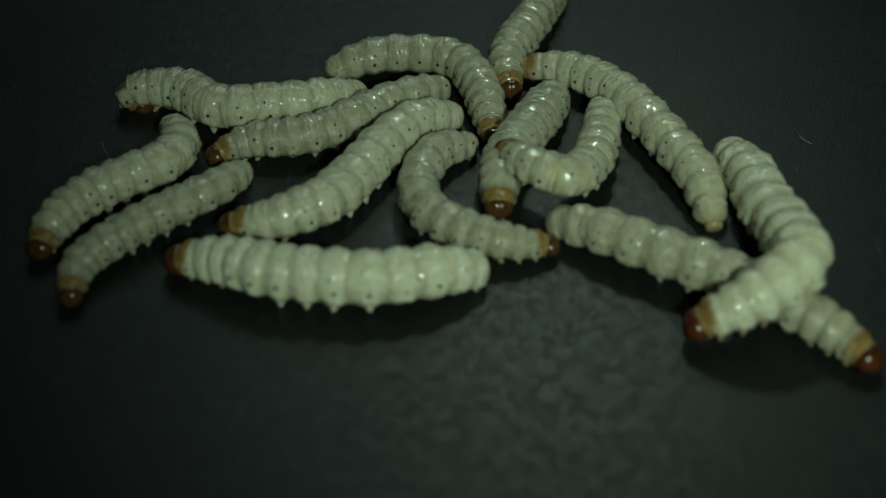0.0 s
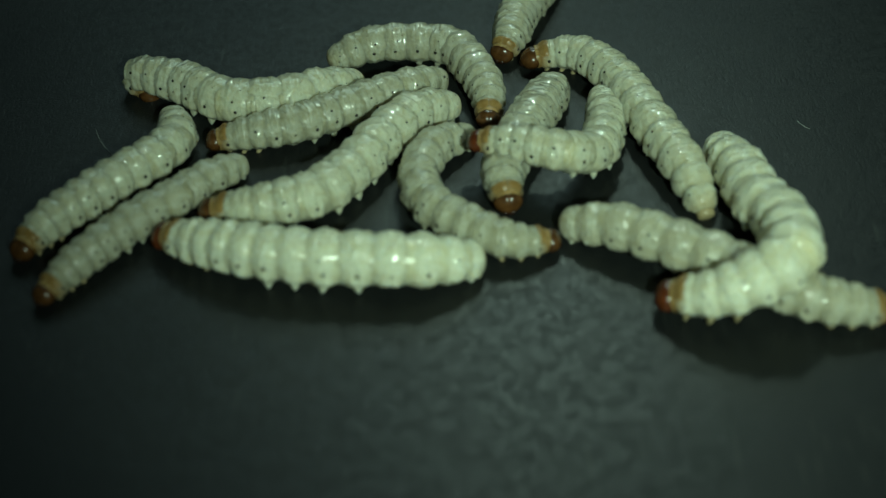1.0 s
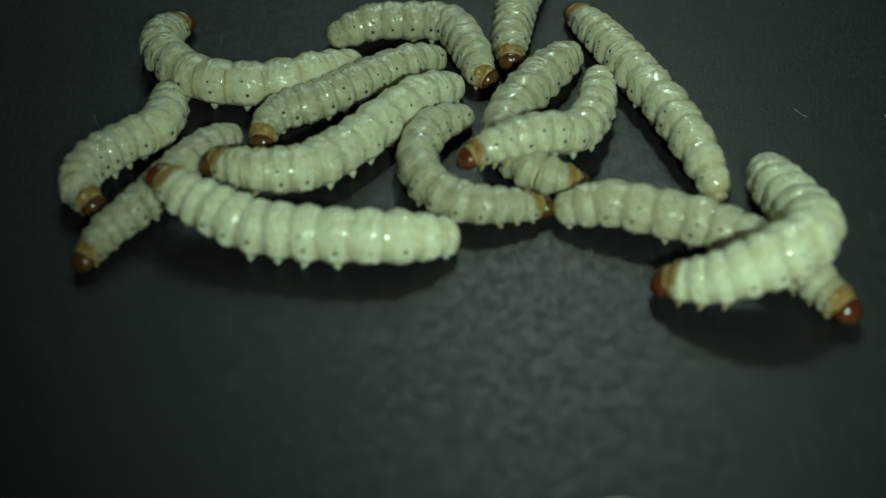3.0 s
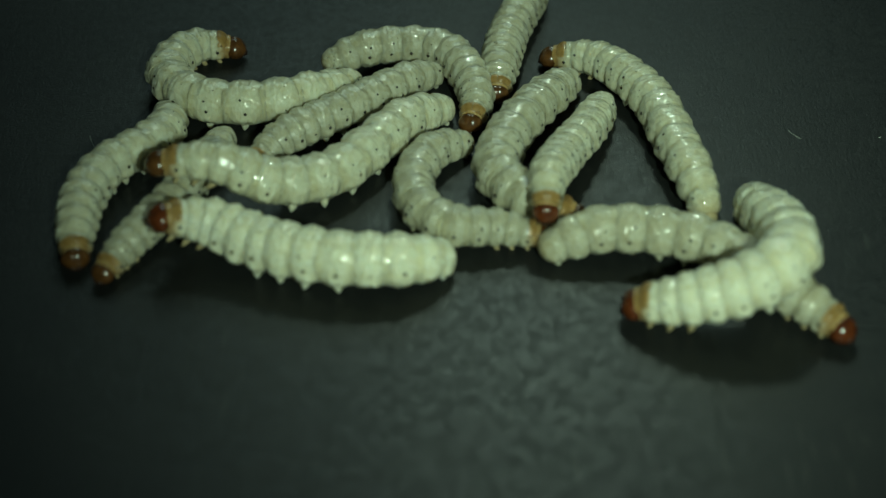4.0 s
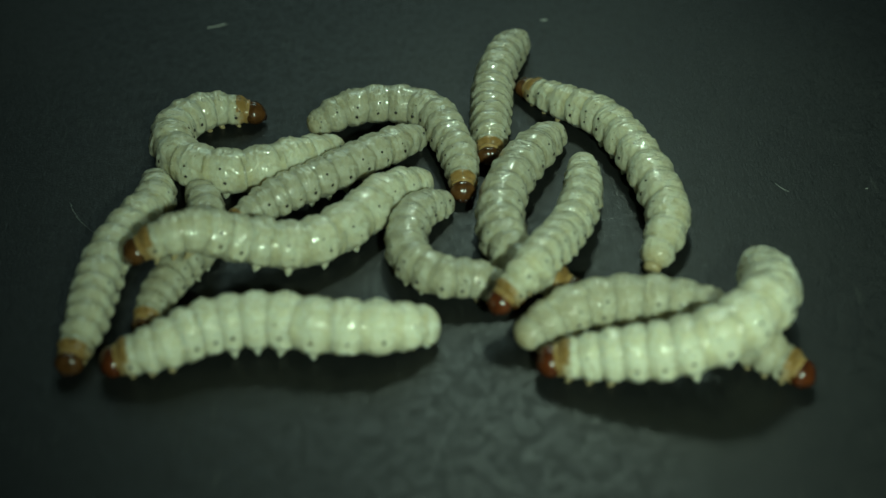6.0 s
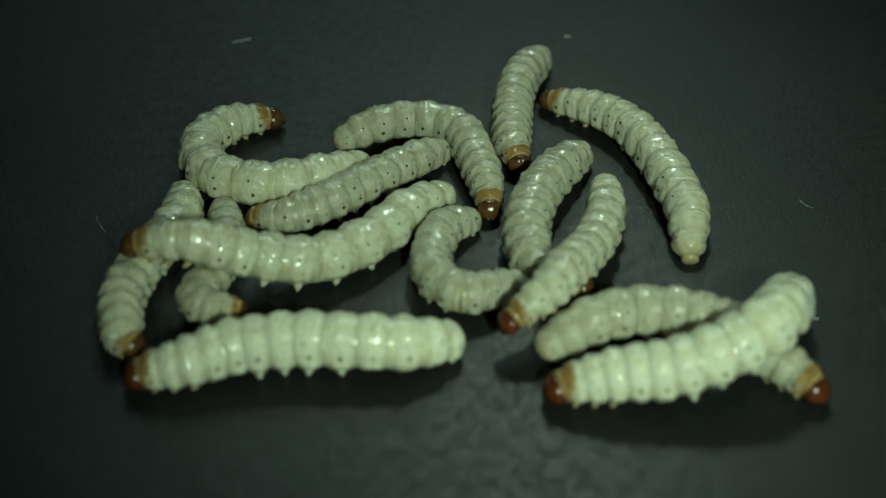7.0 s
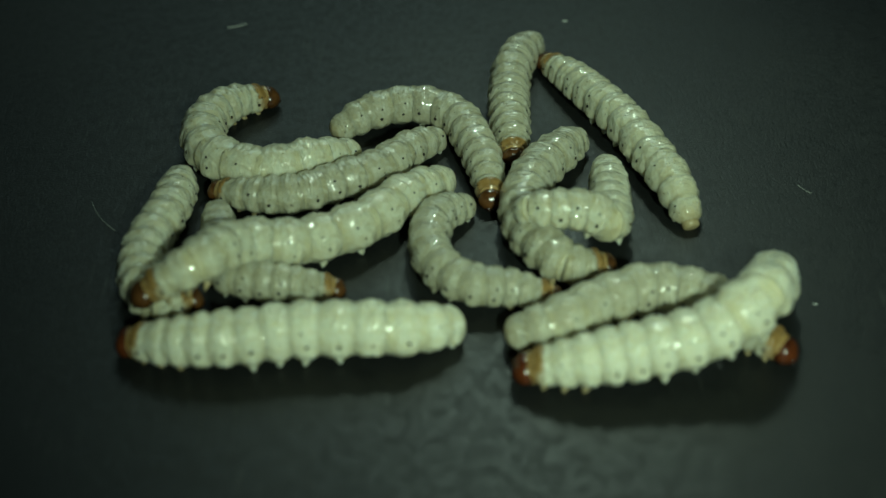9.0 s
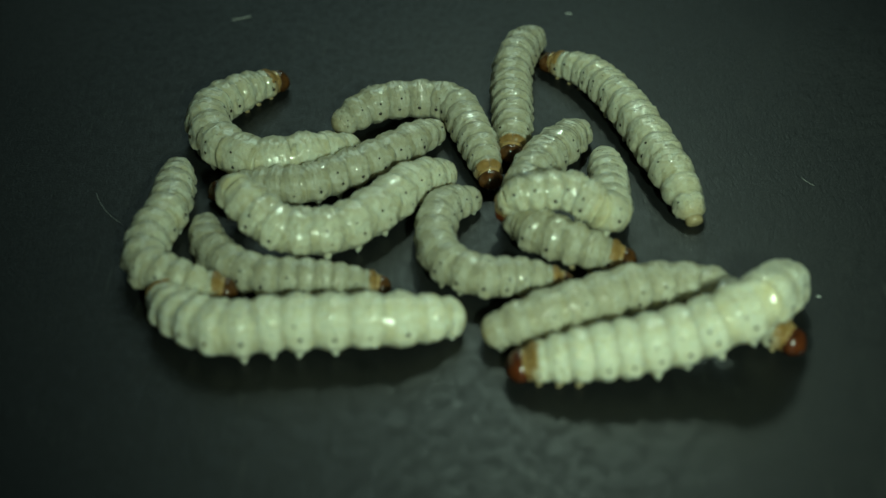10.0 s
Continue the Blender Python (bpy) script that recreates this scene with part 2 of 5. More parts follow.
def ring(radii, half, seed, tail=False, folds=1.0, depth=1.0, around=54, along=29):
    """One plump body ring: it swells from the furrow before it to the furrow behind it, so that neighbours meet
    in a soft fold; shallow second folds on its back, a bulging flank and a flatter belly."""
    before, own, behind = radii
    bm = bmesh.new()
    loops = []
    rows = [-1 + 2 * k / (along - 1) for k in range(along)]
    skew = 0.06 * math.sin(seed * 1.7)
    for u in rows:
        loop = []
        v = abs(u) / FURROW
        inner = min(1.0, v)
        swell = (1 - math.cos(math.pi * inner)) / 2
        radius = own + ((before if u < 0 else behind) - own) * 0.5 * swell
        rest = 1 - inner ** 3
        for k in range(around):
            a = 2 * math.pi * k / around
            c, s = math.cos(a), math.sin(a)
            back = max(0.0, s)
            flank = math.exp(-((s + 0.15) / 0.40) ** 2)
            dip = swell ** 2.6 + 0.35 * max(0.0, v - 1)
            r = 1.0 - depth * (0.098 + 0.060 * flank) * dip
            if tail and u < 0.25:
                r = math.sqrt(max(0.02, 1 - ((0.25 - u) / 1.27) ** 2))
            wave = 0.09 * math.sin(3 * a + seed) + skew
            r *= 1 - folds * rest * (0.048 * math.exp(-((u - 0.32 - wave) / 0.10) ** 2) + 0.026 * math.exp(-((u + 0.24 + wave) / 0.10) ** 2)) * (0.3 + 0.7 * back)
            r *= 1 + 0.050 * math.exp(-((s + 0.28) / 0.20) ** 2) * rest
            r *= 1 + 0.024 * math.cos(5 * a + 1.3 + 0.6 * math.sin(seed)) * rest
            p = Vector((u * half, c * r * radius, s * r * radius))
            if p.z < 0:
                p.z *= 0.93
            q = p / own
            w = noise.noise(q * 1.7 + Vector((seed * 3.1, seed, 0))) * 0.05 + noise.noise(q * 4.2 + Vector((0, seed * 2.3, seed))) * 0.055 + noise.noise(q * 9.0 + Vector((seed, 0, seed * 1.3))) * 0.034
            w *= 0.15 + 0.85 * rest
            p.y *= 1 + w
            p.z *= 1 + w
            loop.append(bm.verts.new(p))
        loops.append(loop)
    for one, two in zip(loops, loops[1:]):
        for k in range(around):
            bm.faces.new((one[k], one[(k + 1) % around], two[(k + 1) % around], two[k]))
    bm.faces.new(list(reversed(loops[0])))
    bm.faces.new(loops[-1])
    bmesh.ops.recalc_face_normals(bm, faces=bm.faces[:])
    return bm


def shield_mesh(radius, half):
    """The horny plate over the back of the first ring, a little proud of the skin, split by a pale line along its middle."""
    bm = bmesh.new()
    for side in (-1, 1):
        rows = []
        for i in range(7):
            f = i / 6
            row = []
            for j in range(9):
                g = j / 8
                a = math.pi / 2 + side * (0.02 + g * 1.05)
                edge = max(abs(2 * f - 1) ** 4, (2 * g - 1) ** 4)
                u = -0.22 + 0.98 * f + 0.14 * g * (1 - f)
                swell = (1 - math.cos(math.pi * min(1.0, abs(u) / FURROW))) / 2
                r = radius * (1.045 - 0.12 * swell ** 2.6 - (0.11 * swell if u > 0 else 0.0)) + radius * 0.03 * (1 - edge) - radius * 0.02 * edge
                row.append(bm.verts.new((u * half, math.cos(a) * r, math.sin(a) * r)))
            rows.append(row)
        for one, two in zip(rows, rows[1:]):
            for k in range(8):
                bm.faces.new((one[k], one[k + 1], two[k + 1], two[k]))
    bmesh.ops.solidify(bm, geom=bm.faces[:], thickness=radius * 0.04)
    bmesh.ops.recalc_face_normals(bm, faces=bm.faces[:])
    return bm


def dome(place, way, radius, height, bm=None, around=8):
    """A low round button on a surface."""
    bm = bm or bmesh.new()
    turn = Vector(way).to_track_quat("Z", "Y").to_matrix()
    loops = []
    for j in range(3):
        e = j * math.pi / 6.5
        loops.append([bm.verts.new(Vector(place) + turn @ Vector((radius * math.cos(e) * math.cos(2 * math.pi * k / around),
                      radius * math.cos(e) * math.sin(2 * math.pi * k / around), height * math.sin(e)))) for k in range(around)])
    for one, two in zip(loops, loops[1:]):
        for k in range(around):
            bm.faces.new((one[k], one[(k + 1) % around], two[(k + 1) % around], two[k]))
    bm.faces.new(loops[-1])
    bm.faces.new(list(reversed(loops[0])))
    return bm


def stub(base, tip, r0, r1, around=10):
    """A tapered round stub with a blunt end."""
    bm = bmesh.new()
    base, tip = Vector(base), Vector(tip)
    turn = (tip - base).to_track_quat("Z", "Y").to_matrix()
    n = (tip - base).length
    loops = []
    for f, r in ((0.0, r0), (0.45, r0 * 0.92), (0.75, (r0 + r1) / 2), (0.92, r1), (1.0, r1 * 0.6)):
        loops.append([bm.verts.new(base + turn @ Vector((r * math.cos(2 * math.pi * k / around), r * math.sin(2 * math.pi * k / around), f * n))) for k in range(around)])
    for one, two in zip(loops, loops[1:]):
        for k in range(around):
            bm.faces.new((one[k], one[(k + 1) % around], two[(k + 1) % around], two[k]))
    bm.faces.new(loops[-1])
    bm.faces.new(list(reversed(loops[0])))
    return bm


def head_mesh(radius, length):
    """A rounded head capsule, a little flattened, with a shallow seam on top."""
    bm = bmesh.new()
    bmesh.ops.create_uvsphere(bm, u_segments=28, v_segments=18, radius=1.0)
    for v in bm.verts:
        x, y, z = v.co
        seam = math.exp(-(y / 0.10) ** 2) * max(0.0, z) * 0.09
        taper = 1 - 0.10 * max(0.0, x) ** 2
        v.co = Vector((x * length, y * radius * taper * (1 + 0.05 * math.cos(3 * z)), (z - seam) * radius * 0.92 * taper - max(0.0, x) * radius * 0.12))
    return bm


BENDS = {}


def larva(letter, length, radius, label, skin="cream", truncated=False):
    """A wax moth larva: thirteen body rings, a horny head, legs, prolegs and breathing pores."""
    rnd = random.Random(ord(letter))
    skins = SKINS[skin]
    folds = {"milky": 0.55, "cream": 0.65, "dull": 0.6, "glassy": 0.85}[skin]
    thing = tagged(new("larva"), label, "larva", "larvae on the table")
    unit = length * MM / (sum(SHARE) + HEAD_SHARE)
    r = radius * MM
    rings = []
    pore = None
    for i in range(COUNT):
        half = unit * SHARE[i] * 0.68
        girth = (GIRTH[max(0, i - 1)], GIRTH[i], GIRTH[i + 1] if i < 12 else 0.56)
        body = part("body_ring", ring([r * g for g in girth], half, rnd.uniform(0, 50), i == 0, folds, 0.95), skins[1 if i == 12 else 2 if i == 0 else 0], thing)
        rings.append(body)
        rr = r * GIRTH[i]
        # breathing pores on both flanks
        if 1 < i < 12 and i not in (10, 11) or i == 12:
            for sign in (-1, 1):
                a = 0.10 + rnd.uniform(-0.05, 0.05)
                at = Vector((-0.05 * half, sign * math.cos(a) * rr * 1.0, math.sin(a) * rr * 1.0))
                part("breathing_pore", dome(at * 0.985, (0, at.y, at.z), 0.15 * MM, 0.08 * MM), SPOT, body, "dark round breathing pore")
        # bristle bases: pairs on the back and the flanks, and a few tiny ones between
        bm = bmesh.new()
        spots = [(side * lean + math.pi / 2 + rnd.uniform(-0.09, 0.09), u + rnd.uniform(-0.08, 0.08), size) for lean, u, size in ((0.42, -0.22, 0.05), (0.92, 0.15, 0.125), (1.25, -0.10, 0.05)) for side in (-1, 1)]
        spots += [(rnd.uniform(0.4, 2.7), rnd.uniform(-0.5, 0.5), 0.035) for _ in range(3)]
        for a, u, size in spots:
            if rnd.random() < (0.6 if skin == "milky" else 0.4):
                continue
            k = rr * (1.0 - 0.10 * ((1 - math.cos(math.pi * abs(u) / FURROW)) / 2) ** 2.6)
            at = Vector((u * half, math.cos(a) * k, math.sin(a) * k))
            dome(at * 0.99, (0, at.y, at.z), size * rnd.uniform(0.6, 1.05) * MM, 0.06 * MM, bm, 7)
        tagged(part("speckling", bm, SPOT, body, "tiny dark specks"), kind="stuff")
        if i in (0, 4, 5, 6, 7):
            for sign in (-1, 1):
                part("proleg", stub((0, sign * rr * 0.55, -rr * 0.50), (half * rnd.uniform(-0.15, 0.15), sign * rr * rnd.uniform(0.60, 0.74), -rr * rnd.uniform(0.94, 1.0)), rr * 0.20, rr * 0.05), skins[0], body, "soft stubby proleg")
        if i in (10, 11, 12):
            for sign in (-1, 1):
                part("leg", stub((0, sign * rr * 0.40, -rr * 0.70), (half * 0.5, sign * rr * 0.46, -rr * 1.16), rr * 0.15, rr * 0.05), LEG, body, "small jointed amber leg")
        if i == 0 and truncated:
            part("tail_plate", stub((-half * 0.2, 0, -rr * 0.10), (-half * 1.3, 0, -rr * 0.30), rr * 0.60, rr * 0.50, 16), LEG, body, "glassy yellowish tail plate")
        if i == 12:
            body.name = "neck_ring"
            tagged(body, "amber neck ring behind the head")
            part("neck_shield", shield_mesh(rr, half), SHIELD, body, "shiny amber plate on the neck")
    hr = r * 0.57
    hl = unit * HEAD_SHARE * 0.84
    head = part("head", head_mesh(hr, hl), HEAD if letter in "ILMNO" else HEAD_BROWN, thing, "shiny red-brown head capsule")
    for sign in (-1, 1):
        part("jaw", stub((hl * 0.72, sign * hr * 0.30, -hr * 0.25), (hl * 1.08, sign * hr * 0.08, -hr * 0.42), hr * 0.22, hr * 0.08), JAW, head, "dark pointed jaw")
    rings.append(head)
    BENDS[letter] = (thing, rings, [])
    return thing


larva("A", 27.3, 1.90, "cream-white larva bent into a hook, lying on the table")
larva("B", 21.2, 1.67, "pale wet-looking larva stretched out straight on the table", "glassy")
larva("C", 27.5, 1.91, "plump cream larva climbing with its head over other larvae")
larva("D", 22.6, 1.73, "arched cream larva with dark dots along its back", "glassy")
larva("E", 19.5, 1.81, "slim cream larva with its tail bent, beyond the others", "glassy")
larva("F", 27.0, 1.81, "long plump larva stretched out near the edge of the heap", "cream", True)
larva("G", 21.0, 1.74, "cream larva crawling beneath a climbing larva, head turned")
larva("H", 19.3, 1.53, "small pale larva crawling beneath a climbing larva", "glassy")
larva("I", 23.9, 2.06, "large cream larva lying alone with its prolegs showing", "milky")
larva("J", 20.9, 1.63, "grey-white larva curled in a half circle on the table", "glassy")
larva("K", 23.2, 1.90, "wet glossy larva lying under another larva", "glassy")
larva("L", 22.1, 1.67, "cream larva lying across the back of another larva")
larva("M", 24.1, 1.88, "cream larva with its front end under a thick larva", "dull")
larva("N", 26.3, 2.11, "thick yellowish larva lying across another larva", "milky")
larva("O", 18.5, 1.34, "cream larva curled by itself in front of the heap")


# ---- dust and hairs on the table ----
def strand(name, points, radius, label):
    """A fine bent hair lying on the table."""
    bm = bmesh.new()
    loops = []
    pts = [Vector((x * MM, y * MM, z * MM)) for x, y, z in points]
    for k, p in enumerate(pts):
        way = (pts[min(k + 1, len(pts) - 1)] - pts[max(k - 1, 0)]).normalized()
        side = way.cross(Vector((0, 0, 1))).normalized()
        up = side.cross(way)
        loops.append([bm.verts.new(p + radius * MM * (math.cos(a) * side + math.sin(a) * up)) for a in (0, 1.05, 2.1, 3.15, 4.2, 5.25)])
    for one, two in zip(loops, loops[1:]):
        for k in range(6):
            bm.faces.new((one[k], one[(k + 1) % 6], two[(k + 1) % 6], two[k]))
    bm.faces.new(loops[-1])
    bm.faces.new(list(reversed(loops[0])))
    return tagged(part(name, bm, LINT), label, "hair", "dust on the table")


def curl(x, y, turn, length, bend, lift=0.0, n=14):
    """Points of a gently curved line on the table, in millimetres."""
    out, a = [], radians(turn)
    for k in range(n):
        out.append((x, y, 0.035 + lift * math.sin(math.pi * k / (n - 1))))
        x, y, a = x + math.cos(a) * length / n, y + math.sin(a) * length / n, a + radians(bend) / n
    return out


strand("hair", curl(28.3, 7.9, -70, 1.6, 35), 0.014, "short pale hair lying on the dark table")
strand("hair", curl(-29.0, 6.0, -70, 5.5, 35), 0.012, "long fine pale hair lying on the dark table")
strand("lint_speck", curl(-21.4, 34.3, 12, 2.0, 25), 0.045, "blurred pale speck of lint on the dark table")
strand("lint_speck", curl(11.0, 35.3, -10, 0.6, 20), 0.07, "tiny pale speck of lint on the dark table")
strand("lint_speck", curl(26.3, -7.0, -20, 0.35, 20), 0.05, "tiny pale speck of lint on the dark table")
strand("lint_speck", curl(35.5, 7.0, 10, 0.25, 20), 0.03, "tiny pale speck of lint on the dark table")


# ---- movement ----
def spline(pts, s):
    """A point on the curve through pts at s from 0 to 1."""
    n = len(pts) - 1
    k = min(int(s * n), n - 1)
    f = s * n - k
    p1, p2 = pts[k], pts[k + 1]
    p0 = pts[k - 1] if k else 2 * p1 - p2
    p3 = pts[k + 2] if k + 2 <= n else 2 * p2 - p1
    return 0.5 * (2 * p1 + (p2 - p0) * f + (2 * p0 - 5 * p1 + 4 * p2 - p3) * f * f + (3 * p1 - p0 - 3 * p2 + p3) * f ** 3)


def along(pts, share):
    """The place and the direction at a share of the curve's length."""
    fine = [spline(pts, k / 90) for k in range(91)]
    steps = [(b - a).length for a, b in zip(fine, fine[1:])]
    want, total = share * sum(steps), 0.0
    for k, step in enumerate(steps):
        if total + step >= want or k == 89:
            f = (want - total) / max(step, 1e-9)
            lo, hi = max(0, k - 3), min(90, k + 4)
            return fine[k].lerp(fine[k + 1], f), (fine[hi] - fine[lo]).normalized()
        total += step


def bend(letter, t, *mm):
    """A body's line at a time, from tail to head: x, y, z in millimetres for each of its points."""
    BENDS[letter][2].append((t, [Vector(mm[k:k + 3]) * MM for k in range(0, len(mm), 3)]))


def crawl(letter):
    """Keys the larva and each of its rings from the lines that bend() was given."""
    thing, rings, lines = BENDS[letter]
    whole = sum(SHARE) + HEAD_SHARE
    marks, total = [], 0.0
    for share in (*SHARE, HEAD_SHARE):
        marks.append((total + share / 2) / whole)
        total += share
    base_rows, rows = [], [[] for _ in rings]
    for t, pts in lines:
        base = pts[len(pts) // 2].copy()
        base.z = 0.0
        base_rows.append((t, Matrix.Translation(base)))
        for k, mark in enumerate(marks):
            place, way = along(pts, mark)
            side = Vector((0, 0, 1)).cross(way).normalized()
            up = way.cross(side)
            m = Matrix((way, side, up)).transposed().to_4x4()
            rows[k].append((t, Matrix.Translation(place - base) @ m))
    walk(thing, base_rows)
    for ob, r in zip(rings, rows):
        walk(ob, r)


def motions():
    bend("A", 0, -8.0, 12.2, 0.85, -11.3, 10.0, 1.64, -15.2, 8.8, 1.92, -19.4, 8.5, 1.90, -23.1, 11.1, 1.83, -27.2, 11.2, 1.60, -26.1, 11.0, 0.00)
    bend("A", 0.5, -7.8, 12.0, 0.85, -11.1, 9.7, 1.64, -15.0, 8.2, 1.92, -19.1, 8.4, 1.90, -23.0, 11.2, 1.83, -26.7, 11.9, 1.59, -25.5, 11.0, 0.00)
    bend("A", 1, -7.9, 11.9, 0.85, -10.9, 9.6, 1.62, -14.4, 7.7, 1.93, -18.1, 7.5, 1.90, -22.2, 10.1, 1.83, -26.4, 11.7, 1.59, -25.0, 10.8, 0.00)
    bend("A", 1.5, -8.3, 10.9, 0.85, -11.3, 8.8, 1.61, -14.7, 6.9, 1.94, -18.5, 6.7, 1.90, -21.9, 8.7, 1.82, -25.3, 10.1, 1.59, -24.7, 10.4, 0.00)
    bend("A", 2, -8.2, 11.9, 0.85, -11.3, 9.4, 1.67, -14.9, 7.8, 1.94, -18.9, 7.9, 1.88, -22.5, 9.7, 1.73, -25.8, 11.5, 1.39, -26.4, 14.8, 0.38)
    bend("A", 2.5, -8.1, 12.6, 0.85, -11.2, 9.5, 1.77, -15.3, 7.8, 1.90, -19.5, 8.3, 1.87, -23.0, 10.8, 1.70, -25.5, 14.5, 1.37, -25.7, 19.1, 0.95)
    bend("A", 4, -7.5, 13.3, 0.85, -11.2, 9.9, 1.77, -15.9, 8.2, 1.91, -20.4, 8.9, 1.89, -23.5, 12.8, 1.84, -22.1, 17.2, 1.63, -18.0, 18.2, 0.95)
    bend("A", 4.5, -7.8, 12.8, 0.85, -11.0, 9.5, 1.74, -15.4, 7.9, 1.91, -19.8, 8.7, 1.89, -22.9, 12.2, 1.85, -20.9, 16.0, 1.61, -16.3, 16.6, 0.95)
    bend("A", 5, -7.8, 13.1, 0.85, -11.1, 9.7, 1.74, -15.6, 8.2, 1.91, -20.1, 9.4, 1.89, -23.0, 13.1, 1.85, -20.6, 17.0, 1.60, -16.0, 17.8, 0.95)
    bend("A", 5.5, -7.6, 13.1, 0.85, -11.1, 9.8, 1.76, -15.6, 8.0, 1.91, -20.2, 9.3, 1.89, -22.6, 13.5, 1.85, -20.3, 17.5, 1.61, -15.5, 17.7, 0.95)
    bend("A", 6, -7.5, 12.4, 0.85, -11.2, 9.4, 1.76, -15.5, 7.5, 1.90, -19.8, 8.9, 1.89, -21.6, 13.3, 1.85, -19.1, 17.1, 1.61, -14.6, 17.6, 0.95)
    bend("A", 7.5, -7.4, 11.9, 0.85, -10.7, 8.8, 1.78, -15.2, 7.7, 1.91, -19.4, 9.1, 1.89, -21.4, 13.2, 1.83, -19.6, 17.3, 1.60, -15.7, 19.8, 0.95)
    bend("A", 8, -7.7, 11.6, 0.85, -11.3, 8.9, 1.80, -15.7, 7.6, 1.91, -19.6, 9.5, 1.89, -21.5, 13.6, 1.84, -19.4, 17.5, 1.58, -15.8, 20.3, 0.95)
    bend("A", 8.5, -7.9, 11.5, 0.85, -11.6, 9.1, 1.80, -16.0, 7.9, 1.91, -19.7, 9.9, 1.89, -21.5, 13.9, 1.84, -19.5, 17.8, 1.60, -15.5, 19.8, 0.95)
    bend("A", 9, -7.9, 11.6, 0.85, -11.5, 9.2, 1.81, -15.6, 7.8, 1.91, -19.4, 9.8, 1.89, -20.9, 13.8, 1.84, -19.3, 18.0, 1.59, -15.5, 20.3, 0.95)
    bend("A", 9.5, -8.1, 11.2, 0.85, -11.8, 8.9, 1.82, -16.0, 7.8, 1.90, -19.5, 10.2, 1.89, -21.0, 14.3, 1.84, -19.0, 18.2, 1.59, -15.5, 20.8, 0.95)
    bend("A", 10, -8.2, 11.2, 0.85, -12.0, 8.9, 1.82, -16.2, 8.0, 1.90, -19.6, 10.7, 1.89, -20.9, 15.0, 1.83, -18.5, 18.8, 1.57, -15.2, 21.8, 0.95)
    bend("B", 0, -0.9, 13.4, 0.75, -3.7, 11.2, 1.48, -6.6, 9.0, 1.67, -9.6, 6.3, 1.69, -12.8, 4.7, 1.64, -16.5, 4.4, 1.40, -19.6, 2.8, 0.84)
    bend("B", 0.5, -0.9, 12.9, 0.75, -3.8, 10.6, 1.50, -6.7, 8.4, 1.66, -9.8, 5.8, 1.69, -13.1, 4.1, 1.64, -16.6, 3.7, 1.39, -19.5, 1.7, 0.84)
    bend("B", 1, -0.8, 12.6, 0.75, -3.5, 10.4, 1.49, -6.4, 8.5, 1.66, -9.4, 6.5, 1.69, -12.4, 4.7, 1.64, -15.9, 3.8, 1.41, -19.3, 3.4, 0.84)
    bend("B", 1.5, -1.3, 11.7, 0.75, -4.0, 9.6, 1.48, -6.8, 7.5, 1.67, -9.7, 5.4, 1.69, -12.7, 3.6, 1.63, -16.0, 2.4, 1.40, -19.4, 2.6, 0.84)
    bend("B", 2, -1.4, 12.6, 0.75, -3.9, 10.4, 1.49, -6.6, 8.2, 1.66, -9.3, 6.0, 1.69, -12.2, 4.1, 1.63, -15.5, 3.1, 1.42, -18.5, 2.1, 0.84)
    bend("B", 2.5, -1.0, 13.2, 0.75, -3.6, 11.3, 1.52, -6.3, 9.3, 1.67, -8.9, 7.2, 1.69, -11.6, 5.2, 1.61, -14.6, 3.8, 1.36, -14.8, 0.9, 0.84)
    bend("B", 4, -0.7, 14.8, 0.75, -3.2, 12.5, 1.49, -5.7, 10.1, 1.67, -8.3, 7.8, 1.69, -11.0, 5.6, 1.62, -13.5, 3.2, 1.40, -15.2, 0.3, 0.84)
    bend("B", 4.5, -1.2, 13.9, 0.75, -4.2, 11.5, 1.53, -7.1, 8.7, 1.67, -10.2, 6.4, 1.67, -13.4, 3.9, 1.62, -15.1, 0.4, 1.35, -16.1, -3.4, 0.84)
    bend("B", 5, -1.7, 15.0, 0.75, -4.4, 12.3, 1.51, -6.9, 9.2, 1.67, -9.7, 6.5, 1.68, -12.5, 3.7, 1.64, -14.9, 0.6, 1.40, -16.3, -3.0, 0.84)
    bend("B", 5.5, -1.3, 15.0, 0.75, -3.6, 12.6, 1.46, -6.0, 10.1, 1.67, -8.6, 7.8, 1.69, -11.1, 5.4, 1.64, -13.7, 3.1, 1.45, -16.4, 1.2, 0.84)
    bend("B", 6, -0.8, 14.2, 0.75, -3.0, 11.8, 1.46, -5.5, 9.6, 1.66, -8.1, 7.4, 1.68, -10.8, 5.4, 1.65, -13.4, 3.3, 1.42, -15.9, 1.0, 0.84)
    bend("B", 7.5, -0.8, 14.3, 0.75, -3.1, 11.9, 1.49, -5.5, 9.6, 1.66, -8.0, 7.3, 1.69, -10.5, 5.1, 1.63, -13.6, 4.1, 1.36, -16.5, 5.6, 0.84)
    bend("B", 8, -0.7, 14.3, 0.75, -3.0, 12.2, 1.48, -5.3, 9.9, 1.66, -7.7, 7.6, 1.69, -10.3, 5.7, 1.64, -13.3, 4.7, 1.42, -16.5, 5.0, 0.84)
    bend("B", 8.5, -0.9, 14.2, 0.75, -3.4, 11.9, 1.51, -5.7, 9.2, 1.66, -8.5, 7.0, 1.69, -11.5, 5.1, 1.63, -14.9, 4.5, 1.35, -17.8, 6.4, 0.84)
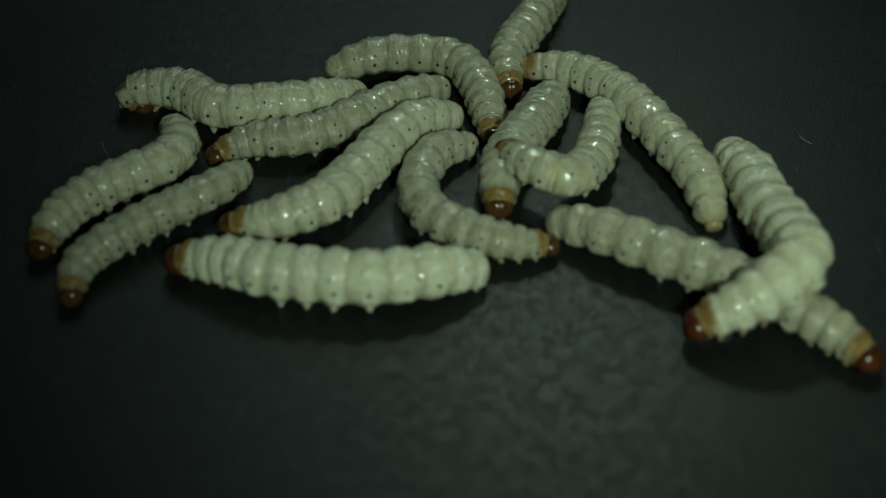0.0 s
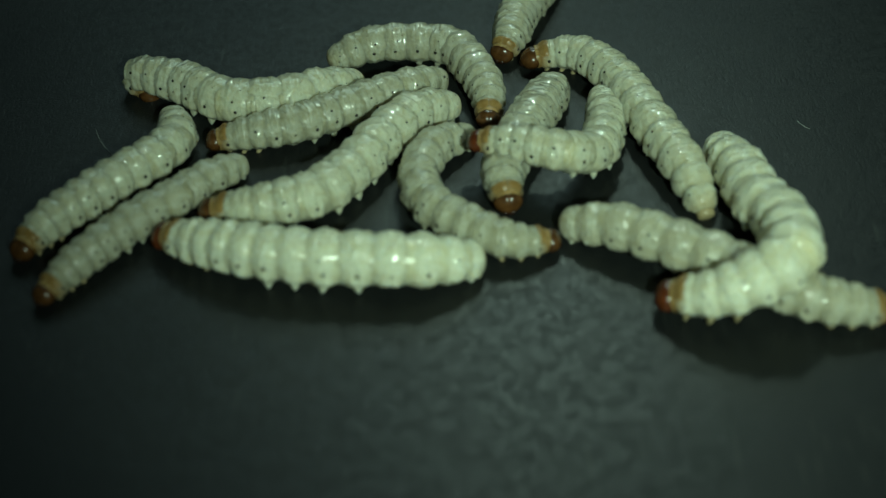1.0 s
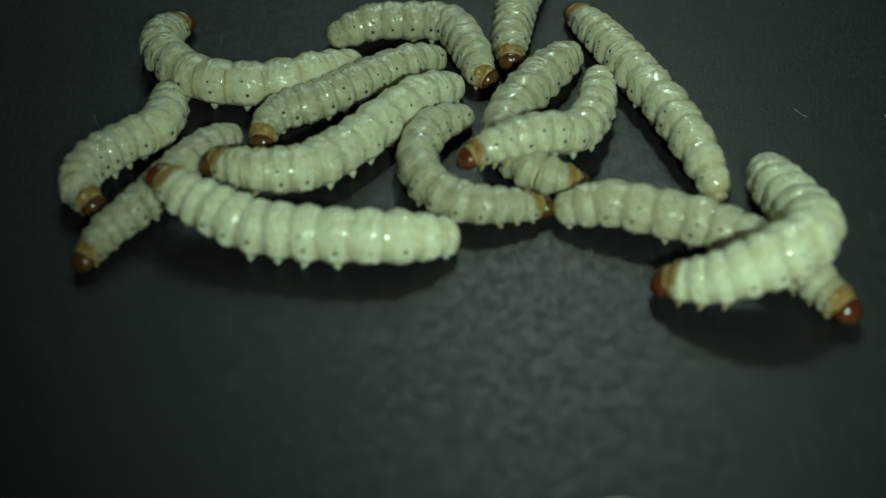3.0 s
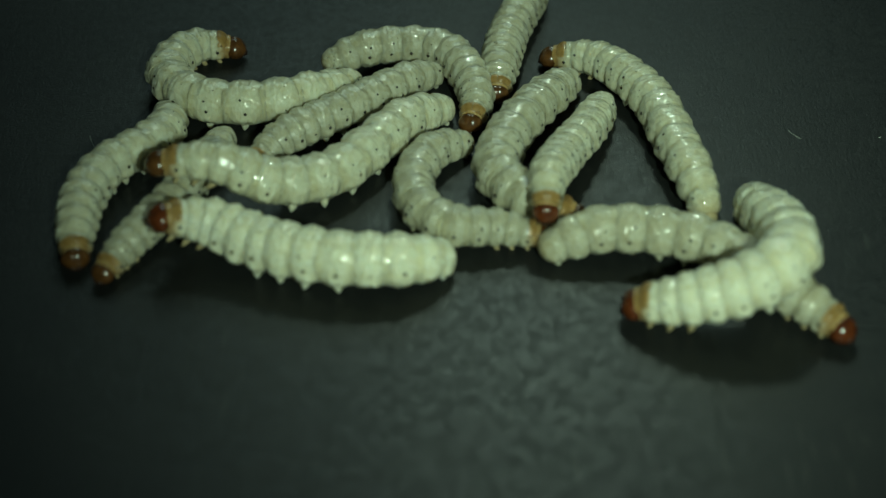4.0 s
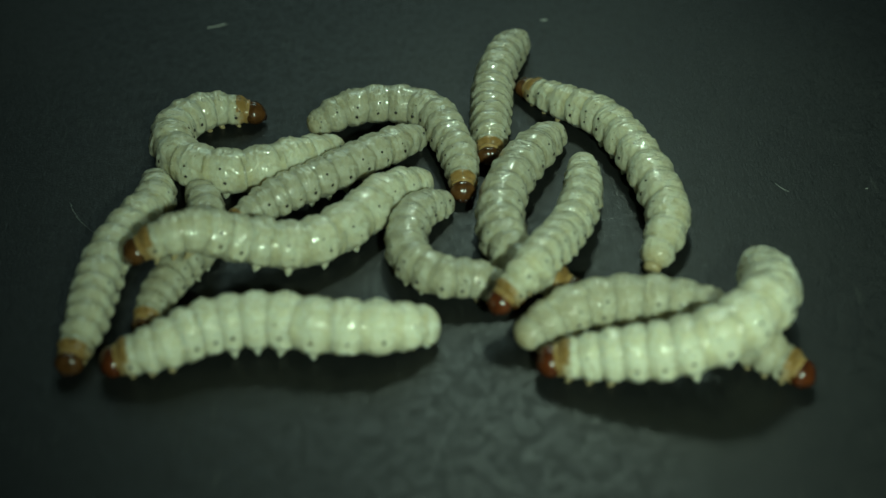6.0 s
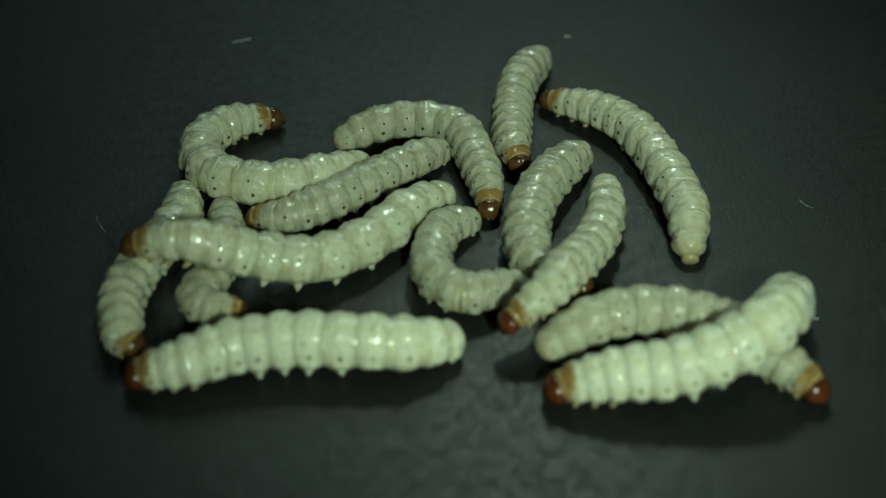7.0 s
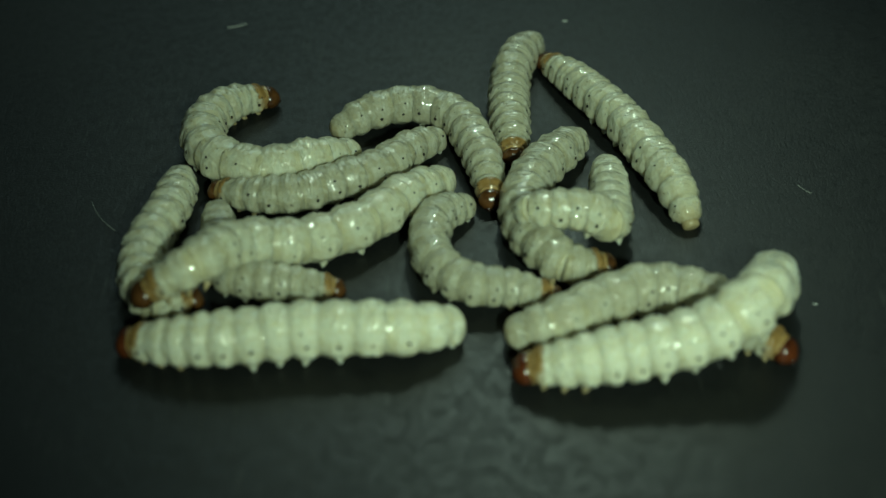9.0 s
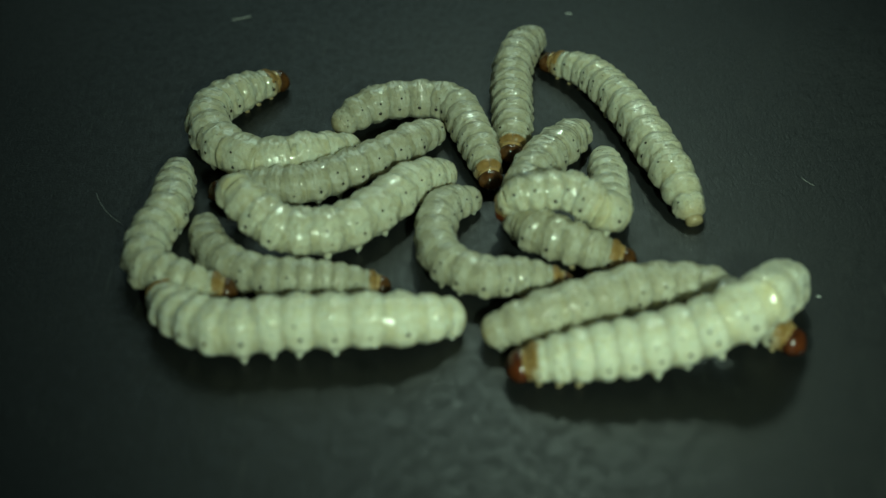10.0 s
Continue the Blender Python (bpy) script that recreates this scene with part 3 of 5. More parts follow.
    bend("B", 9, -0.9, 13.9, 0.75, -3.4, 11.2, 1.48, -5.8, 8.3, 1.66, -9.0, 6.4, 1.68, -12.3, 4.7, 1.64, -16.0, 5.0, 1.37, -19.3, 6.5, 0.84)
    bend("B", 9.5, -1.3, 13.9, 0.75, -3.6, 11.1, 1.45, -6.2, 8.4, 1.66, -9.3, 6.4, 1.68, -12.6, 4.7, 1.64, -16.2, 5.1, 1.38, -19.7, 6.2, 0.84)
    bend("B", 10, -1.4, 14.0, 0.75, -3.6, 11.2, 1.44, -6.2, 8.6, 1.66, -9.1, 6.5, 1.68, -12.3, 4.8, 1.65, -15.9, 5.0, 1.42, -19.5, 5.0, 0.84)
    bend("C", 0, 0.1, 9.1, 0.86, -3.2, 6.8, 1.76, -5.6, 3.5, 1.90, -7.5, -0.2, 1.92, -9.7, -3.7, 1.89, -13.2, -5.7, 1.65, -17.3, -6.0, 0.95)
    bend("C", 0.5, 0.3, 8.8, 0.86, -3.1, 6.3, 1.74, -5.6, 2.8, 1.90, -7.3, -1.1, 1.91, -10.0, -4.4, 1.89, -14.0, -5.7, 1.65, -18.2, -5.8, 0.95)
    bend("C", 1, 0.2, 8.7, 0.86, -3.1, 6.1, 1.74, -5.5, 2.6, 1.90, -7.5, -1.2, 1.91, -10.2, -4.5, 1.89, -14.3, -5.7, 1.64, -18.5, -5.5, 0.95)
    bend("C", 1.5, -0.3, 7.9, 0.86, -3.3, 5.4, 1.73, -5.5, 2.1, 1.89, -7.7, -1.2, 1.92, -10.4, -4.1, 1.89, -13.9, -6.0, 1.65, -17.7, -6.5, 0.95)
    bend("C", 2, -0.2, 8.8, 0.86, -3.0, 6.2, 1.72, -5.2, 2.9, 1.89, -7.4, -0.5, 1.92, -9.9, -3.5, 1.89, -13.3, -5.5, 1.64, -17.1, -5.4, 0.95)
    bend("C", 2.5, 0.2, 9.3, 0.86, -2.6, 6.5, 1.72, -5.1, 3.2, 1.90, -7.4, -0.1, 1.92, -10.1, -3.2, 1.88, -13.8, -4.6, 1.57, -17.2, -2.5, 0.95)
    bend("C", 4, 0.3, 9.5, 0.86, -3.1, 6.4, 1.72, -5.7, 2.4, 1.89, -8.6, -1.3, 1.96, -12.6, -3.4, 2.72, -17.0, -3.5, 4.58, -21.7, -3.8, 4.58)
    bend("C", 4.5, -0.2, 9.1, 0.86, -3.5, 5.8, 1.73, -6.2, 1.7, 1.89, -9.3, -2.0, 1.98, -13.7, -3.3, 2.88, -18.4, -3.8, 4.68, -22.0, -2.5, 2.67)
    bend("C", 5, -0.2, 9.3, 0.86, -3.2, 5.7, 1.69, -5.9, 1.7, 1.89, -9.1, -2.4, 1.98, -13.4, -3.9, 3.04, -17.6, -5.0, 4.77, -22.7, -5.5, 4.39)
    bend("C", 5.5, -0.0, 8.5, 0.86, -3.4, 5.3, 1.71, -6.1, 1.4, 1.89, -9.4, -2.0, 2.00, -13.8, -3.0, 2.99, -18.0, -3.7, 4.83, -22.6, -4.3, 3.81)
    bend("C", 6, -0.3, 7.5, 0.86, -3.6, 4.4, 1.71, -6.1, 0.6, 1.89, -9.7, -2.2, 2.00, -13.9, -2.7, 2.89, -17.8, -4.0, 4.78, -22.0, -5.4, 3.81)
    bend("C", 7.5, -0.4, 7.9, 0.86, -3.6, 4.2, 1.70, -6.5, 0.3, 1.88, -10.6, -2.5, 2.07, -15.3, -3.3, 3.12, -19.8, -3.7, 4.94, -25.0, -2.7, 4.39)
    bend("C", 8, -0.2, 7.6, 0.86, -3.5, 4.5, 1.71, -6.0, 0.6, 1.89, -9.6, -2.2, 1.98, -14.0, -2.8, 2.74, -18.1, -4.3, 4.68, -22.3, -6.7, 4.19)
    bend("C", 8.5, -0.2, 7.9, 0.86, -3.5, 4.4, 1.71, -6.3, 0.6, 1.89, -10.3, -2.0, 2.05, -14.8, -2.9, 2.92, -17.9, -6.4, 4.62, -20.4, -10.1, 2.86)
    bend("C", 9, -0.2, 7.9, 0.86, -3.7, 4.3, 1.72, -6.9, 0.5, 1.88, -11.3, -2.1, 2.18, -15.8, -3.8, 3.33, -18.2, -7.9, 4.87, -22.5, -9.4, 2.86)
    bend("C", 9.5, -0.4, 7.6, 0.86, -3.4, 4.9, 1.70, -5.9, 1.7, 1.89, -9.0, -0.9, 1.92, -12.9, -2.0, 2.41, -16.7, -1.9, 3.74, -20.6, -0.9, 4.19)
    bend("C", 10, -0.5, 7.6, 0.86, -3.6, 4.7, 1.74, -6.1, 1.3, 1.90, -9.4, -1.4, 1.94, -13.5, -1.8, 2.56, -16.6, 0.4, 4.12, -16.9, 2.3, 1.33)
    bend("D", 0, -11.2, 15.5, 0.78, -7.6, 16.7, 1.67, -3.7, 17.2, 1.73, -0.1, 16.3, 1.72, 1.8, 12.9, 1.62, 2.6, 9.1, 1.34, 3.1, 5.3, 0.87)
    bend("D", 0.5, -10.4, 15.7, 0.78, -6.9, 16.4, 1.67, -3.3, 17.0, 1.74, 0.2, 16.0, 1.72, 2.1, 12.9, 1.62, 3.0, 9.3, 1.35, 3.3, 5.7, 0.87)
    bend("D", 1, -10.5, 15.1, 0.78, -7.2, 16.3, 1.66, -3.6, 16.7, 1.73, -0.1, 16.1, 1.72, 1.8, 13.0, 1.62, 2.9, 9.6, 1.36, 2.9, 6.0, 0.87)
    bend("D", 1.5, -10.7, 14.5, 0.78, -7.5, 15.2, 1.66, -4.1, 15.8, 1.73, -0.7, 15.4, 1.73, 1.2, 12.6, 1.61, 2.2, 9.4, 1.36, 2.4, 6.0, 0.87)
    bend("D", 2, -10.6, 15.1, 0.78, -7.6, 15.2, 1.64, -4.5, 15.8, 1.73, -1.4, 15.7, 1.74, 0.7, 13.5, 1.63, 1.9, 10.6, 1.39, 3.3, 8.1, 0.87)
    bend("D", 2.5, -10.4, 16.6, 0.78, -7.3, 17.5, 1.66, -4.0, 17.9, 1.73, -0.7, 17.7, 1.72, 0.9, 14.8, 1.63, 2.1, 11.7, 1.37, 4.0, 11.1, 0.87)
    bend("D", 4, -10.5, 15.8, 0.78, -7.2, 17.0, 1.67, -3.5, 17.7, 1.74, -0.1, 16.9, 1.72, 1.8, 13.7, 1.62, 2.6, 10.2, 1.37, 2.0, 6.6, 0.87)
    bend("D", 4.5, -10.7, 15.5, 0.78, -7.3, 16.6, 1.67, -3.8, 17.4, 1.73, -0.4, 16.2, 1.72, 1.3, 13.0, 1.62, 2.2, 9.4, 1.36, 2.6, 5.8, 0.87)
    bend("D", 5, -10.5, 15.8, 0.78, -7.1, 17.2, 1.67, -3.3, 17.8, 1.74, -0.0, 16.2, 1.72, 1.6, 12.8, 1.63, 2.3, 9.0, 1.38, 2.6, 5.2, 0.87)
    bend("D", 5.5, -10.3, 16.4, 0.78, -6.7, 17.6, 1.68, -2.8, 18.0, 1.74, 0.4, 16.0, 1.72, 2.0, 12.3, 1.63, 2.7, 8.4, 1.39, 2.9, 4.5, 0.87)
    bend("D", 6, -10.2, 15.5, 0.78, -6.9, 17.0, 1.67, -3.2, 17.7, 1.73, 0.2, 16.3, 1.72, 1.6, 12.8, 1.63, 2.5, 9.2, 1.37, 2.6, 5.4, 0.87)
    bend("D", 7.5, -10.0, 15.1, 0.78, -6.6, 16.6, 1.67, -2.8, 17.4, 1.74, 0.5, 15.9, 1.72, 1.8, 12.3, 1.64, 2.6, 8.5, 1.39, 3.1, 4.7, 0.87)
    bend("D", 8, -10.1, 15.1, 0.78, -6.8, 16.6, 1.67, -3.2, 17.6, 1.73, 0.1, 16.3, 1.72, 1.6, 12.9, 1.63, 2.5, 9.2, 1.38, 2.8, 5.5, 0.87)
    bend("D", 8.5, -10.1, 14.4, 0.78, -6.9, 16.4, 1.67, -3.0, 16.9, 1.74, 0.3, 15.4, 1.72, 1.7, 12.3, 1.63, 2.5, 8.5, 1.39, 2.8, 4.7, 0.87)
    bend("D", 9, -10.0, 14.7, 0.78, -6.7, 16.6, 1.67, -2.9, 17.6, 1.74, 0.4, 15.8, 1.72, 1.9, 12.1, 1.64, 2.8, 8.3, 1.40, 3.1, 4.3, 0.87)
    bend("D", 9.5, -10.2, 14.2, 0.78, -7.1, 16.1, 1.66, -3.5, 17.2, 1.73, -0.1, 15.9, 1.72, 1.5, 12.9, 1.63, 2.4, 9.3, 1.38, 3.0, 5.5, 0.87)
    bend("D", 10, -10.1, 14.3, 0.78, -7.1, 16.3, 1.66, -3.6, 17.2, 1.73, -0.2, 16.5, 1.72, 1.2, 13.1, 1.63, 2.2, 9.5, 1.39, 2.9, 5.9, 0.87)
    bend("E", 0, 9.4, 31.6, 0.81, 8.5, 28.4, 1.24, 7.5, 25.2, 1.65, 6.4, 22.0, 1.88, 5.0, 18.9, 1.81, 4.2, 15.7, 1.62, 4.7, 12.4, 0.90)
    bend("E", 0.5, 9.5, 28.3, 0.81, 8.3, 25.7, 1.31, 7.1, 23.0, 1.74, 6.0, 20.4, 1.88, 4.9, 17.6, 1.79, 4.4, 14.8, 1.64, 5.6, 12.3, 0.90)
    bend("E", 1, 9.2, 29.7, 0.81, 8.2, 27.4, 1.23, 7.3, 25.1, 1.64, 6.4, 22.8, 1.88, 5.5, 20.5, 1.81, 5.0, 18.0, 1.64, 4.1, 15.9, 0.90)
    bend("E", 1.5, 8.6, 27.7, 0.81, 7.8, 25.1, 1.24, 7.0, 22.4, 1.66, 6.0, 19.7, 1.89, 5.1, 17.1, 1.79, 4.9, 14.2, 1.63, 4.7, 11.5, 0.90)
    bend("E", 2, 8.8, 27.4, 0.81, 7.9, 24.9, 1.22, 7.0, 22.4, 1.61, 6.1, 19.9, 1.87, 5.4, 17.3, 1.80, 5.1, 14.6, 1.62, 5.0, 12.0, 0.90)
    bend("E", 2.5, 8.3, 30.5, 0.81, 7.6, 27.7, 1.20, 6.9, 24.8, 1.58, 6.2, 21.9, 1.86, 5.6, 19.0, 1.82, 5.3, 16.0, 1.64, 5.4, 13.1, 0.90)
    bend("E", 4, 8.4, 29.5, 0.81, 7.4, 26.5, 1.36, 6.5, 23.4, 1.80, 5.6, 20.3, 1.84, 4.9, 17.1, 1.80, 4.5, 13.9, 1.61, 4.3, 10.8, 0.90)
    bend("E", 4.5, 7.8, 28.2, 0.81, 7.0, 25.4, 1.26, 6.3, 22.5, 1.69, 5.6, 19.6, 1.89, 5.1, 16.6, 1.79, 4.9, 13.6, 1.63, 4.8, 10.7, 0.90)
    bend("E", 5, 8.1, 30.0, 0.81, 7.1, 26.9, 1.30, 6.1, 23.7, 1.75, 5.4, 20.4, 1.87, 5.0, 17.1, 1.79, 4.8, 13.8, 1.62, 4.5, 10.5, 0.90)
    bend("E", 5.5, 8.4, 30.3, 0.81, 7.2, 27.0, 1.38, 6.2, 23.6, 1.81, 5.6, 20.1, 1.85, 5.2, 16.6, 1.79, 5.0, 13.1, 1.62, 4.7, 9.6, 0.90)
    bend("E", 6, 8.6, 30.2, 0.81, 7.3, 27.1, 1.41, 6.3, 23.8, 1.82, 5.6, 20.4, 1.84, 5.3, 17.0, 1.79, 5.1, 13.5, 1.62, 4.9, 10.2, 0.90)
    bend("E", 7.5, 8.3, 30.0, 0.81, 6.9, 27.1, 1.40, 5.7, 24.1, 1.82, 5.1, 20.9, 1.84, 4.8, 17.7, 1.78, 4.9, 14.5, 1.64, 5.8, 11.5, 0.90)
    bend("E", 8, 8.5, 30.0, 0.81, 6.6, 27.3, 1.51, 5.4, 24.3, 1.84, 4.9, 21.0, 1.82, 4.8, 17.6, 1.79, 5.1, 14.3, 1.61, 5.7, 11.1, 0.90)
    bend("E", 8.5, 8.2, 30.4, 0.81, 6.8, 27.6, 1.40, 5.7, 24.6, 1.82, 5.2, 21.4, 1.85, 5.1, 18.1, 1.79, 5.4, 14.9, 1.63, 6.0, 11.9, 0.90)
    bend("E", 9, 8.0, 29.9, 0.81, 6.6, 26.8, 1.44, 5.6, 23.6, 1.82, 5.2, 20.3, 1.83, 5.0, 16.9, 1.80, 5.1, 13.5, 1.60, 5.2, 10.2, 0.90)
    bend("E", 9.5, 7.8, 30.2, 0.81, 6.5, 27.2, 1.44, 5.5, 24.0, 1.82, 5.1, 20.7, 1.83, 4.9, 17.2, 1.79, 4.9, 13.9, 1.62, 4.6, 10.6, 0.90)
    bend("E", 10, 7.8, 29.5, 0.81, 6.3, 26.5, 1.50, 5.4, 23.2, 1.81, 5.0, 19.8, 1.82, 4.9, 16.3, 1.80, 4.9, 12.9, 1.60, 4.6, 9.5, 0.90)
    bend("F", 0, 19.5, -4.4, 0.81, 18.8, 0.0, 1.70, 17.1, 4.3, 1.80, 15.2, 8.5, 1.82, 12.8, 12.4, 1.76, 9.3, 15.3, 1.53, 4.9, 16.4, 0.90)
    bend("F", 0.5, 19.4, -4.8, 0.81, 18.5, -0.4, 1.70, 17.1, 4.0, 1.81, 15.5, 8.3, 1.81, 13.6, 12.5, 1.78, 10.5, 15.7, 1.54, 6.1, 15.7, 0.90)
    bend("F", 1, 19.0, -4.6, 0.81, 17.8, -0.5, 1.72, 16.3, 3.8, 1.82, 15.0, 8.0, 1.81, 13.3, 12.2, 1.77, 10.4, 15.5, 1.56, 6.2, 15.5, 0.90)
    bend("F", 1.5, 19.0, -4.9, 0.81, 17.6, -1.1, 1.73, 16.0, 2.6, 1.81, 14.5, 6.7, 1.81, 12.7, 10.4, 1.73, 10.6, 13.9, 1.49, 7.3, 16.3, 0.90)
    bend("F", 2, 19.0, -4.5, 0.81, 17.4, -0.5, 1.74, 16.0, 3.6, 1.81, 14.3, 7.7, 1.80, 12.3, 11.6, 1.66, 10.8, 15.7, 1.35, 9.9, 20.0, 0.90)
    bend("F", 2.5, 19.9, -4.1, 0.81, 18.5, -0.0, 1.77, 17.0, 4.6, 1.81, 14.9, 9.0, 1.80, 13.1, 13.5, 1.67, 11.6, 18.1, 1.35, 10.7, 22.8, 0.90)
    bend("F", 4, 20.0, -4.1, 0.81, 19.1, 0.1, 1.74, 18.2, 4.4, 1.80, 17.4, 8.8, 1.81, 15.5, 12.8, 1.78, 12.6, 16.2, 1.57, 8.5, 17.4, 0.90)
    bend("F", 4.5, 19.9, -4.2, 0.81, 19.5, 0.0, 1.73, 18.7, 4.4, 1.82, 17.4, 8.6, 1.80, 15.1, 12.6, 1.77, 12.4, 16.1, 1.56, 8.2, 17.4, 0.90)
    bend("F", 5, 17.7, -4.2, 0.81, 18.8, 0.3, 1.70, 19.1, 5.0, 1.80, 17.8, 9.5, 1.81, 15.8, 13.7, 1.78, 12.5, 17.0, 1.56, 8.3, 19.0, 0.90)
    bend("F", 5.5, 17.0, -3.3, 0.81, 18.2, 1.1, 1.71, 18.1, 5.7, 1.80, 17.3, 10.2, 1.82, 15.6, 14.5, 1.77, 12.6, 18.1, 1.59, 8.2, 18.8, 0.90)
    bend("F", 6, 16.7, -3.3, 0.81, 18.4, 1.2, 1.72, 17.9, 6.1, 1.80, 16.7, 10.7, 1.81, 14.8, 15.1, 1.76, 11.3, 18.4, 1.48, 8.2, 21.9, 0.90)
    bend("F", 7.5, 19.3, 1.2, 0.81, 18.6, 5.0, 1.74, 17.8, 9.0, 1.81, 16.8, 13.3, 1.82, 15.2, 17.3, 1.76, 12.3, 20.6, 1.54, 8.2, 22.6, 0.90)
    bend("F", 8, 19.1, 0.7, 0.81, 18.1, 5.1, 1.75, 16.9, 9.7, 1.81, 15.5, 14.1, 1.81, 13.5, 18.4, 1.73, 10.7, 22.1, 1.43, 8.3, 26.1, 0.90)
    bend("F", 8.5, 18.8, 1.6, 0.81, 17.8, 5.6, 1.75, 16.6, 10.3, 1.81, 15.1, 14.9, 1.81, 13.0, 19.3, 1.70, 11.0, 23.7, 1.41, 9.0, 28.1, 0.90)
    bend("F", 9, 18.6, 2.3, 0.81, 17.6, 6.0, 1.75, 16.2, 10.4, 1.81, 14.7, 14.7, 1.81, 12.8, 18.6, 1.71, 10.8, 22.6, 1.42, 8.6, 26.5, 0.90)
    bend("F", 9.5, 18.6, 2.7, 0.81, 17.8, 6.4, 1.74, 16.6, 10.5, 1.81, 15.5, 14.7, 1.81, 13.9, 18.7, 1.74, 11.5, 22.0, 1.52, 8.3, 24.6, 0.90)
    bend("F", 10, 18.5, 1.8, 0.81, 17.4, 5.9, 1.74, 16.3, 10.2, 1.81, 15.2, 14.4, 1.81, 13.6, 18.6, 1.74, 11.6, 22.2, 1.51, 8.2, 24.9, 0.90)
    bend("G", 0, -23.4, 7.5, 0.78, -22.2, 4.4, 1.30, -22.7, 1.3, 1.67, -25.3, -0.9, 1.75, -27.8, -3.2, 1.73, -29.7, -6.0, 1.47, -30.5, -9.2, 0.87)
    bend("G", 0.5, -23.1, 7.5, 0.78, -21.7, 3.8, 1.33, -22.9, 0.7, 1.68, -25.4, -1.6, 1.76, -27.7, -4.3, 1.70, -29.5, -6.9, 1.47, -29.8, -10.3, 0.87)
    bend("G", 1, -22.8, 7.0, 0.78, -21.9, 3.1, 1.34, -23.1, 0.1, 1.68, -25.3, -2.5, 1.77, -27.4, -5.2, 1.72, -29.5, -7.6, 1.52, -31.2, -10.4, 0.87)
    bend("G", 1.5, -22.3, 5.4, 0.78, -21.2, 2.0, 1.32, -22.2, -0.8, 1.68, -24.6, -2.9, 1.76, -26.7, -5.4, 1.71, -28.6, -7.8, 1.46, -29.0, -10.8, 0.87)
    bend("G", 2, -23.1, 7.0, 0.78, -22.2, 4.2, 1.29, -22.1, 0.9, 1.69, -24.3, -1.2, 1.74, -26.6, -3.0, 1.72, -28.1, -5.6, 1.46, -27.7, -8.4, 0.87)
    bend("G", 2.5, -23.3, 8.2, 0.78, -22.5, 5.3, 1.28, -22.4, 2.0, 1.69, -24.6, 0.0, 1.74, -27.0, -1.9, 1.72, -28.1, -4.3, 1.52, -26.2, -5.9, 0.87)
    bend("G", 4, -23.0, 8.7, 0.78, -22.4, 5.5, 1.37, -23.6, 2.5, 1.69, -25.8, -0.1, 1.77, -27.0, -3.3, 1.70, -27.0, -7.0, 1.48, -26.3, -10.9, 0.87)
    bend("G", 4.5, -23.0, 8.7, 0.78, -22.7, 5.1, 1.39, -23.7, 1.5, 1.71, -25.1, -1.8, 1.76, -26.0, -4.9, 1.72, -26.4, -8.5, 1.50, -26.7, -12.4, 0.87)
    bend("G", 5, -22.9, 8.7, 0.78, -22.1, 4.8, 1.42, -23.7, 1.5, 1.70, -25.5, -1.6, 1.76, -26.3, -5.3, 1.72, -25.9, -9.0, 1.44, -24.6, -12.9, 0.87)
    bend("G", 5.5, -22.8, 9.4, 0.78, -22.3, 5.7, 1.41, -23.7, 2.3, 1.71, -25.0, -1.2, 1.76, -25.4, -4.9, 1.71, -25.1, -8.7, 1.50, -24.0, -12.1, 0.87)
    bend("G", 6, -22.4, 8.3, 0.78, -21.8, 4.5, 1.43, -23.0, 0.9, 1.70, -24.1, -2.8, 1.77, -24.4, -6.7, 1.72, -24.5, -10.5, 1.53, -25.1, -14.3, 0.87)
    bend("G", 7.5, -22.4, 8.5, 0.78, -22.0, 4.9, 1.39, -22.3, 1.2, 1.70, -23.5, -2.3, 1.74, -24.5, -5.8, 1.73, -23.5, -9.2, 1.60, -20.2, -8.9, 0.87)
    bend("G", 8, -22.8, 8.9, 0.78, -22.3, 5.0, 1.35, -22.5, 1.4, 1.71, -23.5, -2.0, 1.74, -23.8, -5.6, 1.74, -21.8, -8.5, 1.60, -18.4, -7.8, 0.87)
    bend("G", 8.5, -22.0, 8.5, 0.78, -21.7, 5.0, 1.31, -21.8, 1.5, 1.72, -23.2, -1.7, 1.74, -23.6, -5.2, 1.74, -21.7, -8.0, 1.61, -18.4, -7.3, 0.87)
    bend("G", 9, -22.0, 8.6, 0.78, -22.0, 5.2, 1.34, -22.3, 1.8, 1.73, -23.1, -1.6, 1.74, -23.0, -5.0, 1.74, -21.7, -7.9, 1.61, -18.5, -7.1, 0.87)
    bend("G", 9.5, -22.4, 8.3, 0.78, -22.1, 4.8, 1.35, -22.2, 1.3, 1.71, -22.9, -2.2, 1.74, -22.8, -5.7, 1.75, -20.4, -7.9, 1.61, -16.9, -7.8, 0.87)
    bend("G", 10, -22.6, 8.6, 0.78, -22.4, 4.8, 1.34, -22.4, 1.3, 1.71, -23.2, -2.0, 1.74, -22.7, -5.4, 1.74, -19.7, -7.0, 1.59, -16.3, -7.2, 0.87)
    bend("H", 0, -16.6, 1.6, 0.69, -18.1, -1.3, 1.28, -20.3, -3.7, 1.54, -22.8, -5.9, 1.54, -25.1, -8.3, 1.49, -27.0, -11.0, 1.25, -27.0, -14.2, 0.77)
    bend("H", 0.5, -16.3, 1.2, 0.69, -18.3, -1.5, 1.35, -20.5, -4.4, 1.53, -22.9, -6.8, 1.55, -25.2, -9.3, 1.48, -27.0, -11.9, 1.26, -27.3, -15.2, 0.77)
